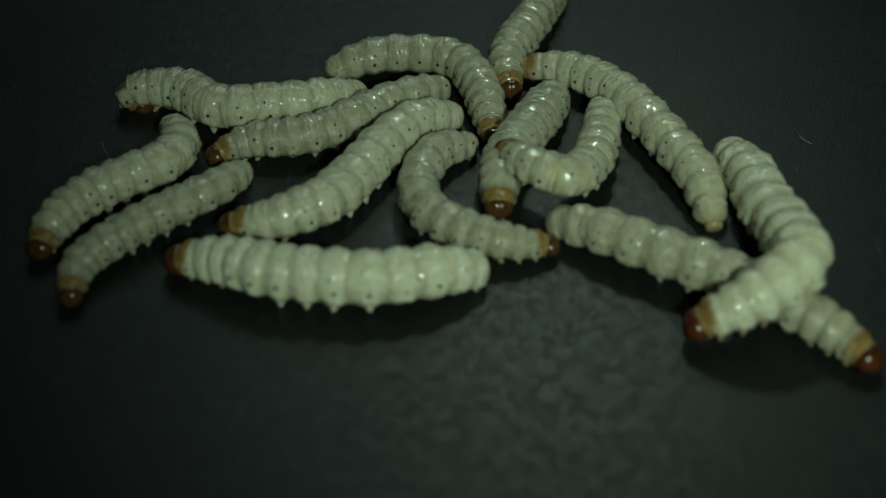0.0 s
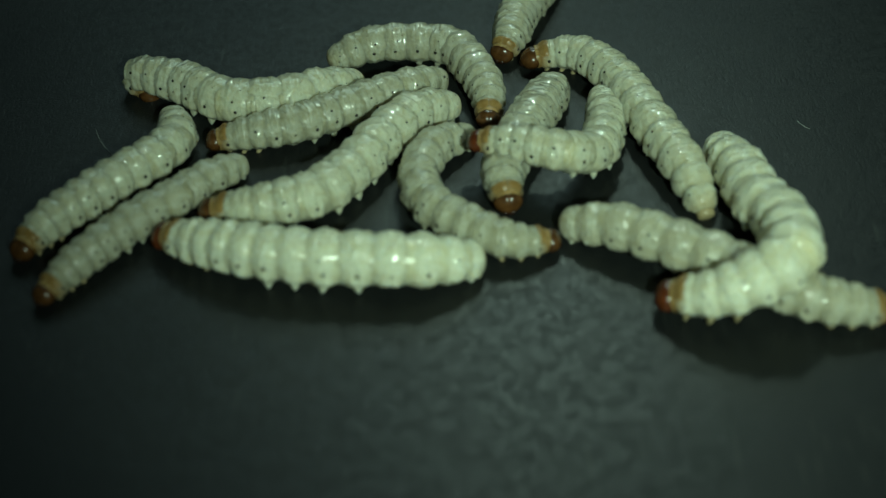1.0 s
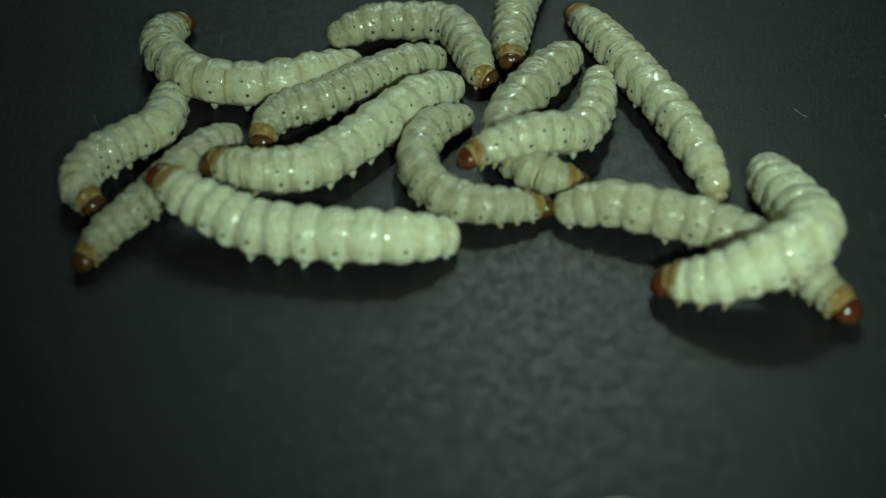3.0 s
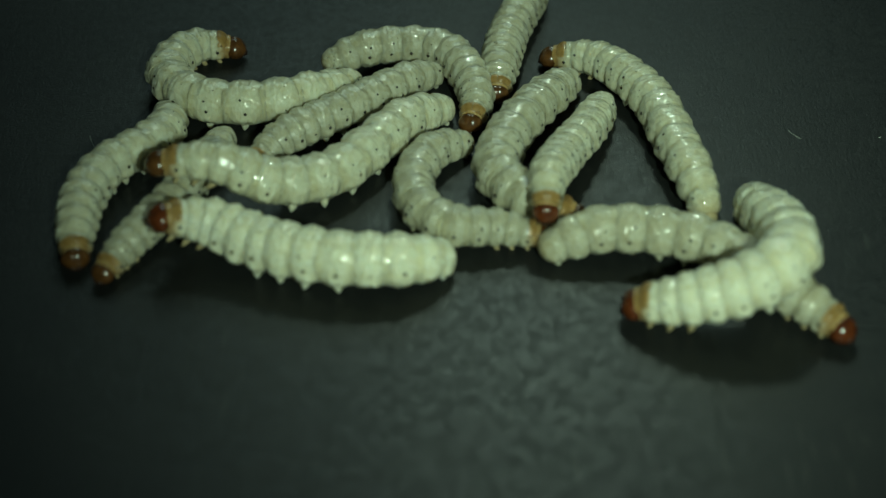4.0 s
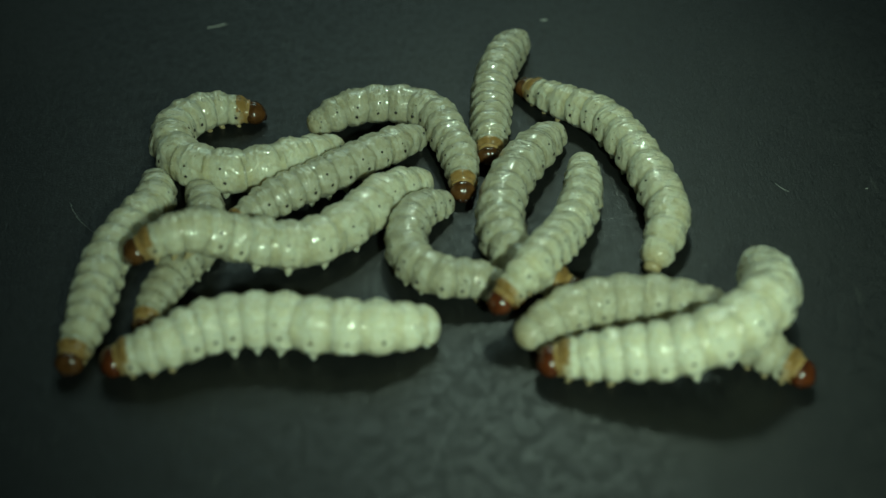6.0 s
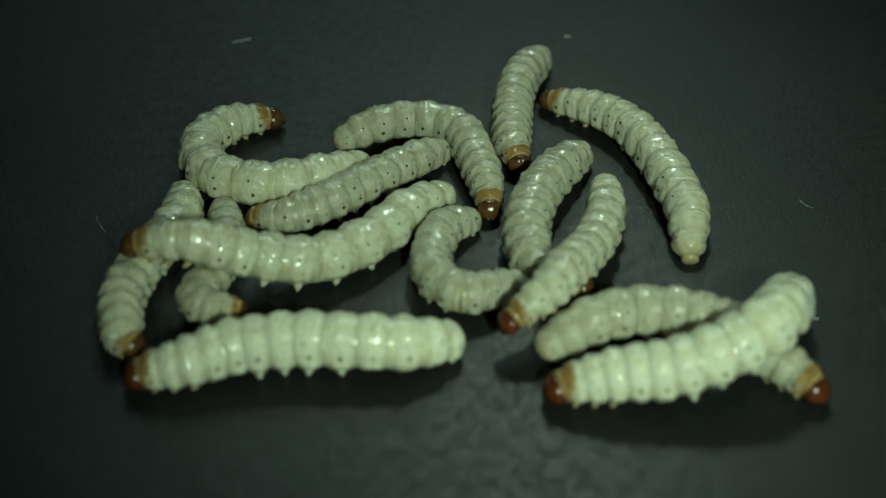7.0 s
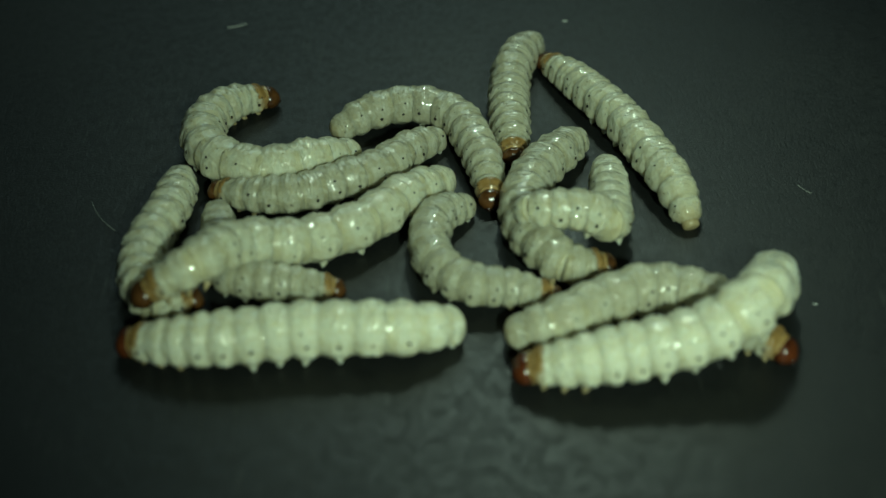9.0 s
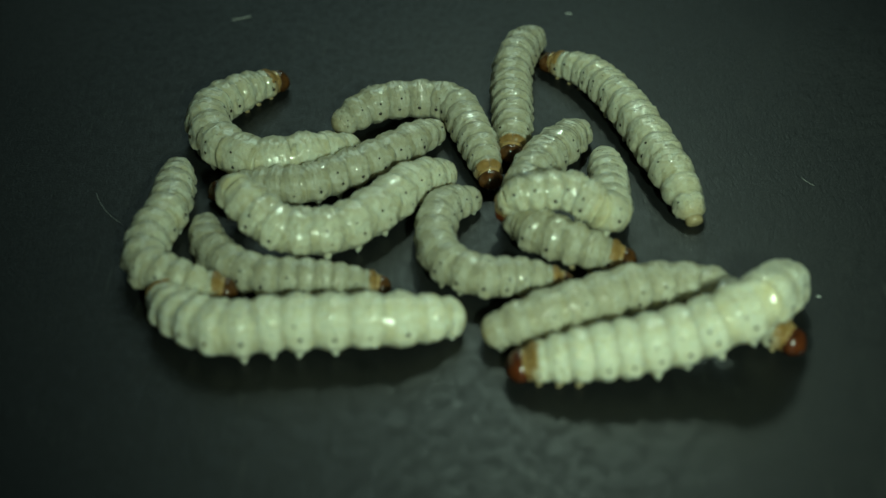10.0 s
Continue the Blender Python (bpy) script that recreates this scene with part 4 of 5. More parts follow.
    bend("H", 1, -16.3, 0.7, 0.69, -18.4, -1.9, 1.33, -20.6, -4.6, 1.53, -22.9, -7.0, 1.55, -25.0, -9.7, 1.48, -26.8, -12.2, 1.30, -28.6, -15.0, 0.77)
    bend("H", 1.5, -16.2, -0.4, 0.69, -18.4, -2.8, 1.37, -20.3, -5.5, 1.52, -22.5, -8.0, 1.55, -24.7, -10.8, 1.49, -26.6, -13.5, 1.30, -28.7, -15.9, 0.77)
    bend("H", 2, -16.1, 0.1, 0.69, -18.3, -2.2, 1.35, -20.4, -4.6, 1.53, -22.4, -7.2, 1.54, -24.2, -9.8, 1.50, -26.0, -12.5, 1.31, -29.0, -13.5, 0.77)
    bend("H", 2.5, -16.4, 1.5, 0.69, -18.4, -0.7, 1.31, -20.2, -3.0, 1.54, -21.8, -5.8, 1.54, -23.3, -8.5, 1.51, -25.3, -11.1, 1.31, -27.4, -13.7, 0.77)
    bend("H", 4, -17.7, 5.5, 0.69, -18.2, 2.5, 1.10, -18.9, -0.5, 1.41, -20.0, -3.4, 1.54, -21.3, -6.3, 1.53, -22.7, -9.0, 1.35, -24.3, -12.3, 0.77)
    bend("H", 4.5, -17.8, 6.6, 0.69, -18.2, 3.3, 1.15, -18.6, -0.0, 1.39, -19.1, -3.3, 1.53, -20.6, -6.2, 1.53, -22.3, -9.1, 1.35, -23.8, -12.0, 0.77)
    bend("H", 5, -17.5, 6.5, 0.69, -17.8, 3.4, 1.15, -18.1, 0.2, 1.40, -18.6, -2.9, 1.54, -20.4, -5.8, 1.53, -21.9, -8.5, 1.34, -22.7, -11.5, 0.77)
    bend("H", 5.5, -19.8, 8.8, 0.69, -18.3, 5.8, 1.12, -17.9, 2.5, 1.37, -18.0, -0.8, 1.50, -19.3, -3.8, 1.54, -21.1, -6.7, 1.35, -22.0, -9.8, 0.77)
    bend("H", 6, -19.0, 7.6, 0.69, -17.9, 4.4, 1.10, -17.4, 1.4, 1.38, -17.5, -1.7, 1.51, -18.8, -4.6, 1.54, -19.9, -7.4, 1.35, -20.6, -10.4, 0.77)
    bend("H", 7.5, -18.6, 6.4, 0.69, -17.9, 3.2, 1.12, -17.9, -0.0, 1.38, -18.5, -3.3, 1.54, -18.7, -6.0, 1.54, -15.7, -6.8, 1.32, -12.7, -5.5, 0.77)
    bend("H", 8, -18.5, 6.5, 0.69, -17.7, 3.4, 1.10, -18.0, 0.2, 1.37, -18.9, -2.9, 1.52, -17.1, -5.2, 1.53, -14.0, -6.2, 1.37, -10.9, -6.4, 0.77)
    bend("H", 8.5, -18.5, 5.2, 0.69, -18.3, 2.3, 1.07, -17.9, -0.6, 1.36, -17.1, -3.4, 1.49, -15.7, -6.0, 1.55, -12.9, -6.2, 1.39, -10.0, -6.1, 0.77)
    bend("H", 9, -18.6, 4.2, 0.69, -18.1, 1.2, 1.06, -17.5, -1.7, 1.36, -16.8, -4.7, 1.51, -14.2, -5.9, 1.53, -11.2, -6.1, 1.36, -8.2, -6.0, 0.77)
    bend("H", 9.5, -19.7, 1.0, 0.69, -18.5, -1.6, 1.22, -17.0, -3.5, 1.47, -15.0, -5.0, 1.53, -12.7, -5.9, 1.53, -10.2, -6.4, 1.34, -7.7, -6.0, 0.77)
    bend("H", 10, -19.5, 1.4, 0.69, -18.8, -1.8, 1.18, -16.9, -4.7, 1.49, -14.1, -6.3, 1.54, -11.2, -6.6, 1.52, -8.1, -6.7, 1.33, -5.1, -6.7, 0.77)
    bend("I", 0, 2.1, -10.4, 0.93, -1.4, -11.9, 1.90, -5.3, -12.8, 2.06, -9.2, -12.7, 2.05, -13.1, -12.0, 1.98, -16.8, -10.6, 1.67, -20.6, -9.9, 1.03)
    bend("I", 0.5, 2.1, -11.1, 0.93, -1.6, -11.9, 1.92, -5.5, -12.1, 2.07, -9.4, -11.8, 2.06, -13.4, -11.5, 1.98, -17.3, -11.1, 1.65, -21.1, -10.2, 1.03)
    bend("I", 1, 2.1, -10.8, 0.93, -1.7, -12.0, 1.92, -5.8, -12.1, 2.07, -9.8, -11.9, 2.06, -13.8, -11.2, 1.97, -17.7, -9.9, 1.61, -21.4, -8.3, 1.03)
    bend("I", 1.5, 1.8, -11.6, 0.93, -2.0, -12.4, 1.91, -6.1, -12.6, 2.06, -10.1, -12.5, 2.03, -14.1, -11.7, 2.12, -18.0, -10.9, 2.74, -21.6, -9.5, 3.91)
    bend("I", 2, -0.0, -10.4, 0.93, -3.4, -11.8, 1.89, -7.2, -12.3, 2.06, -11.0, -12.1, 2.03, -14.7, -11.2, 2.16, -18.3, -10.1, 2.83, -21.8, -8.8, 3.91)
    bend("I", 2.5, 0.4, -9.8, 0.93, -3.2, -11.0, 1.91, -7.0, -11.3, 2.06, -10.9, -11.0, 2.02, -14.6, -10.4, 2.17, -18.1, -9.0, 2.82, -21.8, -6.4, 3.91)
    bend("I", 4, 0.6, -9.8, 0.93, -2.7, -11.3, 1.90, -6.5, -11.5, 2.06, -10.2, -10.8, 2.04, -13.7, -9.5, 2.09, -17.1, -8.3, 2.80, -20.6, -9.3, 3.91)
    bend("I", 4.5, 0.3, -9.6, 0.93, -3.1, -11.3, 1.91, -7.2, -11.6, 2.06, -11.1, -10.6, 2.06, -14.8, -9.1, 1.99, -18.6, -9.1, 1.68, -21.0, -12.5, 1.03)
    bend("I", 5, 0.1, -9.5, 0.93, -3.2, -11.3, 1.90, -7.1, -11.5, 2.06, -10.9, -10.4, 2.06, -14.7, -9.7, 1.99, -18.3, -11.0, 1.69, -20.2, -14.4, 1.03)
    bend("I", 5.5, 0.0, -9.6, 0.93, -3.2, -11.3, 1.89, -7.1, -11.2, 2.06, -11.0, -10.3, 2.06, -15.0, -10.1, 2.01, -18.6, -11.4, 1.72, -21.9, -13.5, 1.03)
    bend("I", 6, 0.2, -10.2, 0.93, -3.4, -11.5, 1.90, -7.4, -11.5, 2.06, -11.3, -10.8, 2.06, -15.2, -11.2, 2.00, -18.7, -13.0, 1.72, -22.5, -14.0, 1.03)
    bend("I", 7.5, 0.3, -10.0, 0.93, -3.0, -11.7, 1.88, -6.9, -11.8, 2.06, -10.9, -11.8, 2.06, -14.7, -12.3, 1.99, -18.5, -13.0, 1.68, -22.3, -12.7, 1.03)
    bend("I", 8, 0.4, -9.9, 0.93, -2.7, -11.6, 1.87, -6.3, -12.1, 2.06, -10.0, -12.0, 2.06, -13.6, -12.1, 1.98, -17.2, -12.1, 2.07, -20.3, -10.4, 3.09)
    bend("I", 8.5, 0.5, -9.9, 0.93, -3.1, -11.7, 1.89, -7.2, -11.9, 2.06, -11.3, -12.1, 2.06, -15.3, -12.5, 1.97, -19.4, -12.1, 1.60, -22.8, -10.0, 1.03)
    bend("I", 9, 0.4, -10.2, 0.93, -3.2, -11.6, 1.89, -7.3, -11.8, 2.06, -11.3, -12.0, 2.06, -15.3, -12.6, 1.99, -19.3, -12.6, 1.68, -23.3, -11.9, 1.03)
    bend("I", 9.5, 0.2, -10.2, 0.93, -3.5, -11.6, 1.90, -7.7, -11.8, 2.06, -11.8, -12.0, 2.06, -15.9, -12.6, 1.98, -20.0, -12.3, 1.64, -23.9, -10.9, 1.03)
    bend("I", 10, 0.2, -10.2, 0.93, -3.7, -11.6, 1.93, -7.9, -11.9, 2.07, -12.2, -12.1, 2.06, -16.4, -12.4, 1.91, -20.0, -10.1, 1.54, -21.8, -6.7, 1.03)
    bend("J", 0, 1.5, 5.2, 0.74, -1.4, 3.1, 1.51, -2.8, -0.4, 1.62, -2.3, -4.0, 1.64, 0.3, -6.6, 1.63, 3.8, -7.9, 1.43, 7.5, -7.6, 0.82)
    bend("J", 0.5, 1.7, 4.6, 0.74, -1.2, 2.5, 1.52, -2.5, -1.0, 1.62, -2.0, -4.7, 1.64, 0.4, -7.5, 1.63, 3.4, -9.7, 1.44, 7.2, -11.3, 0.82)
    bend("J", 1, 1.6, 4.6, 0.74, -1.2, 2.2, 1.50, -2.5, -1.2, 1.62, -1.8, -4.8, 1.64, 0.8, -7.4, 1.63, 4.1, -9.1, 1.42, 7.7, -8.4, 0.82)
    bend("J", 1.5, 1.3, 3.8, 0.74, -1.6, 1.6, 1.53, -2.8, -2.0, 1.63, -2.1, -5.7, 1.64, 0.4, -8.4, 1.62, 4.1, -8.3, 1.36, 7.1, -6.0, 0.82)
    bend("J", 2, 1.2, 4.3, 0.74, -1.4, 2.1, 1.51, -2.6, -1.3, 1.63, -2.2, -4.8, 1.64, 0.2, -7.3, 1.62, 3.7, -7.1, 1.41, 7.0, -6.0, 0.82)
    bend("J", 2.5, 1.4, 5.5, 0.74, -1.2, 3.1, 1.48, -2.4, -0.3, 1.63, -1.8, -3.8, 1.64, 0.6, -6.4, 1.62, 4.1, -6.8, 1.42, 7.5, -5.6, 0.82)
    bend("J", 4, 2.0, 4.7, 0.74, -0.8, 2.5, 1.49, -2.2, -0.8, 1.63, -1.8, -4.4, 1.64, 0.7, -6.9, 1.63, 4.3, -7.0, 1.44, 7.9, -7.3, 0.82)
    bend("J", 4.5, 1.5, 4.7, 0.74, -1.0, 2.3, 1.49, -2.3, -1.1, 1.62, -1.8, -4.6, 1.64, 1.0, -6.8, 1.63, 4.6, -6.9, 1.42, 7.9, -8.2, 0.82)
    bend("J", 5, 1.5, 4.9, 0.74, -1.0, 2.6, 1.47, -2.1, -0.7, 1.63, -1.5, -4.1, 1.64, 1.0, -6.3, 1.63, 4.3, -7.3, 1.43, 7.3, -9.0, 0.82)
    bend("J", 5.5, 1.6, 5.3, 0.74, -0.5, 2.9, 1.38, -1.7, -0.1, 1.64, -1.5, -3.3, 1.64, 0.7, -5.5, 1.62, 3.8, -6.4, 1.47, 6.8, -6.8, 0.49)
    bend("J", 6, 1.4, 4.7, 0.74, -0.8, 2.7, 1.44, -1.8, 0.1, 1.64, -1.6, -3.2, 1.64, 0.5, -5.5, 1.62, 3.7, -6.0, 1.47, 6.6, -7.1, 0.49)
    bend("J", 7.5, 1.8, 4.1, 0.74, -0.6, 2.3, 1.45, -1.6, -0.6, 1.64, -1.6, -3.8, 1.64, 0.6, -5.9, 1.61, 3.7, -4.7, 1.39, 6.6, -3.3, 0.82)
    bend("J", 8, 1.6, 4.3, 0.74, -0.9, 2.5, 1.48, -1.9, -0.2, 1.64, -1.6, -3.5, 1.64, 0.8, -5.4, 1.62, 3.8, -4.3, 1.40, 6.9, -3.2, 0.82)
    bend("J", 8.5, 1.4, 4.1, 0.74, -0.9, 2.4, 1.47, -1.8, -0.2, 1.63, -1.2, -3.4, 1.64, 0.9, -5.7, 1.62, 4.1, -6.2, 1.43, 7.2, -5.9, 0.82)
    bend("J", 9, 1.4, 4.3, 0.74, -1.0, 2.2, 1.46, -1.8, -0.7, 1.63, -1.2, -4.0, 1.64, 1.1, -6.4, 1.63, 4.4, -6.8, 1.44, 7.7, -7.1, 0.82)
    bend("J", 9.5, 1.4, 3.8, 0.74, -1.1, 2.0, 1.49, -1.8, -1.0, 1.63, -1.1, -4.3, 1.64, 1.4, -6.6, 1.63, 4.8, -6.4, 1.43, 8.2, -6.5, 0.82)
    bend("J", 10, 1.6, 4.2, 0.74, -0.9, 2.1, 1.47, -1.6, -1.0, 1.63, -1.0, -4.4, 1.64, 1.6, -6.5, 1.63, 5.0, -6.4, 1.43, 8.3, -6.5, 0.82)
    bend("K", 0, 8.5, 12.6, 0.85, 7.5, 9.9, 1.42, 6.5, 7.2, 1.88, 5.2, 4.6, 1.95, 4.0, 1.9, 1.88, 3.4, -1.0, 1.69, 3.3, -3.8, 0.95)
    bend("K", 0.5, 8.6, 11.8, 0.85, 7.6, 9.0, 1.45, 6.6, 6.3, 1.89, 5.3, 3.6, 1.95, 4.2, 0.8, 1.88, 3.5, -2.1, 1.69, 3.2, -5.0, 0.95)
    bend("K", 1, 8.7, 11.7, 0.85, 7.7, 9.0, 1.40, 6.7, 6.4, 1.85, 5.6, 3.7, 1.96, 4.5, 1.0, 1.88, 3.9, -1.9, 1.70, 4.3, -4.6, 0.95)
    bend("K", 1.5, 8.6, 11.6, 0.85, 7.4, 8.7, 1.47, 6.1, 5.8, 1.89, 4.7, 2.9, 1.91, 3.9, -0.2, 1.89, 4.5, -3.3, 1.75, 7.2, -4.9, 0.95)
    bend("K", 2, 8.5, 11.3, 0.85, 7.4, 8.4, 1.44, 6.2, 5.4, 1.88, 4.7, 2.5, 1.92, 4.0, -0.6, 1.90, 5.4, -3.1, 1.73, 8.4, -3.1, 0.95)
    bend("K", 2.5, 9.8, 14.6, 0.85, 8.2, 11.1, 1.53, 6.4, 7.7, 1.89, 4.7, 4.3, 1.90, 4.8, 0.4, 1.90, 6.8, -2.7, 1.71, 10.4, -2.7, 0.95)
    bend("K", 4, 10.7, 14.0, 0.85, 8.6, 10.5, 1.53, 6.5, 6.9, 1.90, 4.7, 3.1, 1.91, 4.2, -1.0, 1.89, 6.8, -4.0, 1.72, 10.6, -5.3, 0.95)
    bend("K", 4.5, 10.4, 13.9, 0.85, 8.6, 10.4, 1.57, 6.5, 6.9, 1.89, 4.8, 3.3, 1.91, 4.5, -0.8, 1.89, 6.4, -4.0, 1.73, 10.1, -5.6, 0.95)
    bend("K", 5, 10.5, 14.2, 0.85, 8.6, 10.6, 1.52, 6.8, 6.9, 1.90, 5.2, 3.1, 1.90, 4.8, -0.9, 1.89, 6.8, -4.2, 1.73, 10.5, -5.7, 0.95)
    bend("K", 5.5, 10.9, 14.5, 0.85, 8.8, 10.7, 1.55, 6.9, 6.7, 1.89, 5.6, 2.5, 1.91, 5.4, -1.7, 1.89, 8.0, -5.1, 1.74, 12.1, -6.4, 0.95)
    bend("K", 6, 10.8, 14.4, 0.85, 8.7, 10.8, 1.53, 6.7, 6.9, 1.90, 5.5, 2.8, 1.91, 5.5, -1.5, 1.89, 7.1, -4.9, 1.74, 10.8, -6.9, 0.95)
    bend("K", 7.5, 11.0, 13.6, 0.85, 9.1, 10.5, 1.55, 7.3, 7.2, 1.90, 6.0, 3.7, 1.90, 5.6, -0.1, 1.89, 6.8, -3.6, 1.73, 10.1, -3.9, 0.95)
    bend("K", 8, 11.1, 13.7, 0.85, 9.2, 10.5, 1.55, 7.3, 7.2, 1.90, 5.8, 3.7, 1.91, 5.6, -0.1, 1.89, 7.0, -3.6, 1.73, 10.4, -4.2, 0.95)
    bend("K", 8.5, 10.8, 13.6, 0.85, 8.8, 10.5, 1.59, 6.9, 7.3, 1.89, 5.6, 3.7, 1.91, 5.6, -0.0, 1.89, 7.1, -3.4, 1.72, 10.4, -4.3, 0.95)
    bend("K", 9, 10.8, 13.6, 0.85, 8.7, 10.3, 1.61, 6.6, 6.9, 1.89, 5.5, 3.0, 1.91, 6.0, -0.9, 1.89, 8.3, -4.1, 1.69, 11.9, -3.6, 0.95)
    bend("K", 9.5, 10.6, 13.7, 0.85, 8.6, 10.3, 1.57, 6.6, 6.8, 1.89, 5.4, 3.1, 1.91, 5.6, -0.9, 1.89, 7.9, -4.0, 1.72, 11.7, -3.9, 0.95)
    bend("K", 10, 10.8, 13.7, 0.85, 8.6, 10.3, 1.57, 6.5, 6.8, 1.89, 5.3, 2.9, 1.91, 5.9, -1.1, 1.90, 9.2, -3.2, 1.73, 13.1, -4.2, 0.95)
    bend("L", 0, 12.2, 11.1, 0.75, 11.9, 7.4, 1.22, 11.3, 3.9, 1.74, 10.3, 0.4, 2.35, 8.3, -2.5, 3.34, 5.6, -1.3, 3.66, 3.5, 1.6, 3.01)
    bend("L", 0.5, 12.6, 10.3, 0.75, 12.4, 6.8, 1.18, 11.8, 3.4, 1.68, 10.5, 0.3, 2.38, 7.8, -1.4, 3.51, 4.5, -1.1, 3.71, 1.2, -1.6, 3.18)
    bend("L", 1, 12.4, 10.6, 0.75, 12.4, 7.1, 1.19, 12.0, 3.6, 1.71, 10.9, 0.3, 2.39, 8.3, -1.3, 3.57, 4.9, -0.4, 3.70, 1.5, 0.5, 3.18)
    bend("L", 1.5, 11.3, 9.0, 0.75, 11.4, 5.8, 1.24, 11.0, 2.6, 1.81, 9.9, -0.3, 2.49, 7.4, -1.1, 3.74, 4.2, -1.1, 3.67, 1.6, -3.0, 3.18)
    bend("L", 2, 11.7, 9.1, 0.75, 11.7, 5.7, 1.24, 10.9, 2.5, 1.86, 9.2, -0.3, 2.62, 6.3, -1.3, 3.78, 3.0, -1.2, 3.68, -0.3, -1.0, 3.01)
    bend("L", 2.5, 12.2, 11.3, 0.75, 12.0, 7.5, 1.20, 11.4, 3.7, 1.78, 9.8, 0.3, 2.57, 6.5, -0.9, 3.84, 2.6, -1.2, 3.68, -1.2, -1.4, 3.18)
    bend("L", 4, 13.3, 10.8, 0.75, 12.2, 7.6, 1.30, 11.0, 4.5, 1.84, 9.6, 1.5, 2.40, 8.5, -1.6, 3.31, 7.7, -4.7, 4.14, 7.5, -7.6, 3.01)
    bend("L", 4.5, 13.3, 10.6, 0.75, 12.1, 7.7, 1.28, 10.9, 4.8, 1.80, 9.5, 1.9, 2.30, 8.4, -1.0, 3.15, 7.5, -3.9, 4.07, 7.5, -6.6, 2.67)
    bend("L", 5, 12.9, 11.6, 0.75, 12.2, 7.8, 1.30, 11.1, 4.2, 1.83, 9.7, 0.6, 2.38, 8.5, -2.9, 3.38, 7.2, -6.4, 4.15, 5.7, -9.4, 2.51)
    bend("L", 5.5, 12.7, 11.0, 0.75, 12.3, 7.2, 1.28, 11.6, 3.4, 1.81, 10.4, -0.2, 2.39, 9.1, -3.7, 3.41, 7.6, -7.1, 4.15, 5.1, -9.3, 2.51)
    bend("L", 6, 12.6, 10.3, 0.75, 12.3, 6.4, 1.27, 11.6, 2.6, 1.81, 10.3, -1.1, 2.41, 8.8, -4.5, 3.47, 6.9, -7.9, 4.13, 4.4, -10.2, 2.51)
    bend("L", 7.5, 12.6, 9.1, 0.75, 12.2, 5.1, 1.30, 11.3, 1.2, 1.88, 10.1, -2.0, 2.56, 8.2, -5.5, 3.56, 5.8, -8.7, 3.63, 2.3, -9.8, 2.17)
    bend("L", 8, 13.0, 9.2, 0.75, 12.7, 5.2, 1.29, 11.8, 1.3, 1.91, 10.2, -2.4, 2.66, 8.3, -5.8, 3.65, 5.0, -8.2, 3.49, 1.3, -7.6, 2.17)
    bend("L", 8.5, 12.6, 9.6, 0.75, 12.4, 6.0, 1.40, 12.0, 2.4, 2.11, 11.5, -1.1, 2.94, 9.3, -3.1, 3.91, 5.8, -2.2, 3.89, 5.3, -1.2, 2.17)
    bend("L", 9, 12.7, 10.0, 0.75, 12.6, 6.4, 1.39, 12.3, 2.8, 2.11, 11.8, -0.7, 2.98, 9.7, -0.9, 4.05, 6.1, -0.6, 3.89, 5.4, 1.1, 1.60)
    bend("L", 9.5, 12.4, 10.4, 0.75, 12.3, 6.7, 1.42, 12.0, 3.1, 2.21, 11.4, -0.4, 3.20, 8.6, -0.2, 4.10, 4.8, -0.8, 3.88, 4.3, 0.7, 1.60)
    bend("L", 10, 12.2, 10.1, 0.75, 12.2, 6.3, 1.44, 11.9, 2.6, 2.25, 11.3, -1.0, 3.30, 8.4, 0.2, 4.30, 4.7, 0.0, 4.10, 3.6, 0.6, 1.84)
    bend("M", 0, 7.2, -4.6, 0.85, 10.8, -6.9, 1.71, 14.6, -9.2, 1.88, 18.3, -11.3, 1.89, 22.0, -13.7, 1.83, 25.3, -16.5, 1.58, 28.2, -19.7, 0.94)
    bend("M", 0.5, 7.7, -5.1, 0.85, 11.8, -6.3, 1.74, 15.5, -8.8, 1.88, 18.9, -11.7, 1.88, 22.3, -14.6, 1.83, 26.3, -16.3, 1.56, 30.7, -16.1, 0.94)
    bend("M", 1, 8.2, -6.5, 0.85, 12.0, -7.9, 1.73, 15.7, -9.8, 1.88, 19.3, -11.9, 1.89, 22.7, -14.3, 1.82, 26.6, -15.7, 1.56, 30.7, -15.7, 0.94)
    bend("M", 1.5, 8.3, -6.4, 0.85, 12.4, -7.8, 1.74, 16.2, -9.9, 1.88, 20.0, -12.0, 1.88, 23.6, -14.5, 1.82, 27.9, -15.1, 1.52, 32.1, -13.9, 0.94)
    bend("M", 2, 8.5, -6.0, 0.85, 12.2, -7.3, 1.73, 15.7, -9.2, 1.88, 19.2, -11.2, 1.88, 22.5, -13.4, 1.82, 26.0, -15.3, 1.56, 30.0, -15.2, 0.94)
    bend("M", 2.5, 8.4, -5.9, 0.85, 12.1, -6.9, 1.74, 15.6, -8.6, 1.88, 19.1, -10.2, 1.88, 22.5, -12.3, 1.83, 25.4, -14.7, 1.56, 27.6, -17.5, 0.94)
    bend("M", 4, 7.3, -8.8, 0.85, 11.1, -7.6, 1.76, 15.2, -7.6, 1.88, 19.1, -8.9, 1.89, 22.2, -11.5, 1.81, 25.0, -14.5, 1.58, 27.8, -17.4, 0.94)
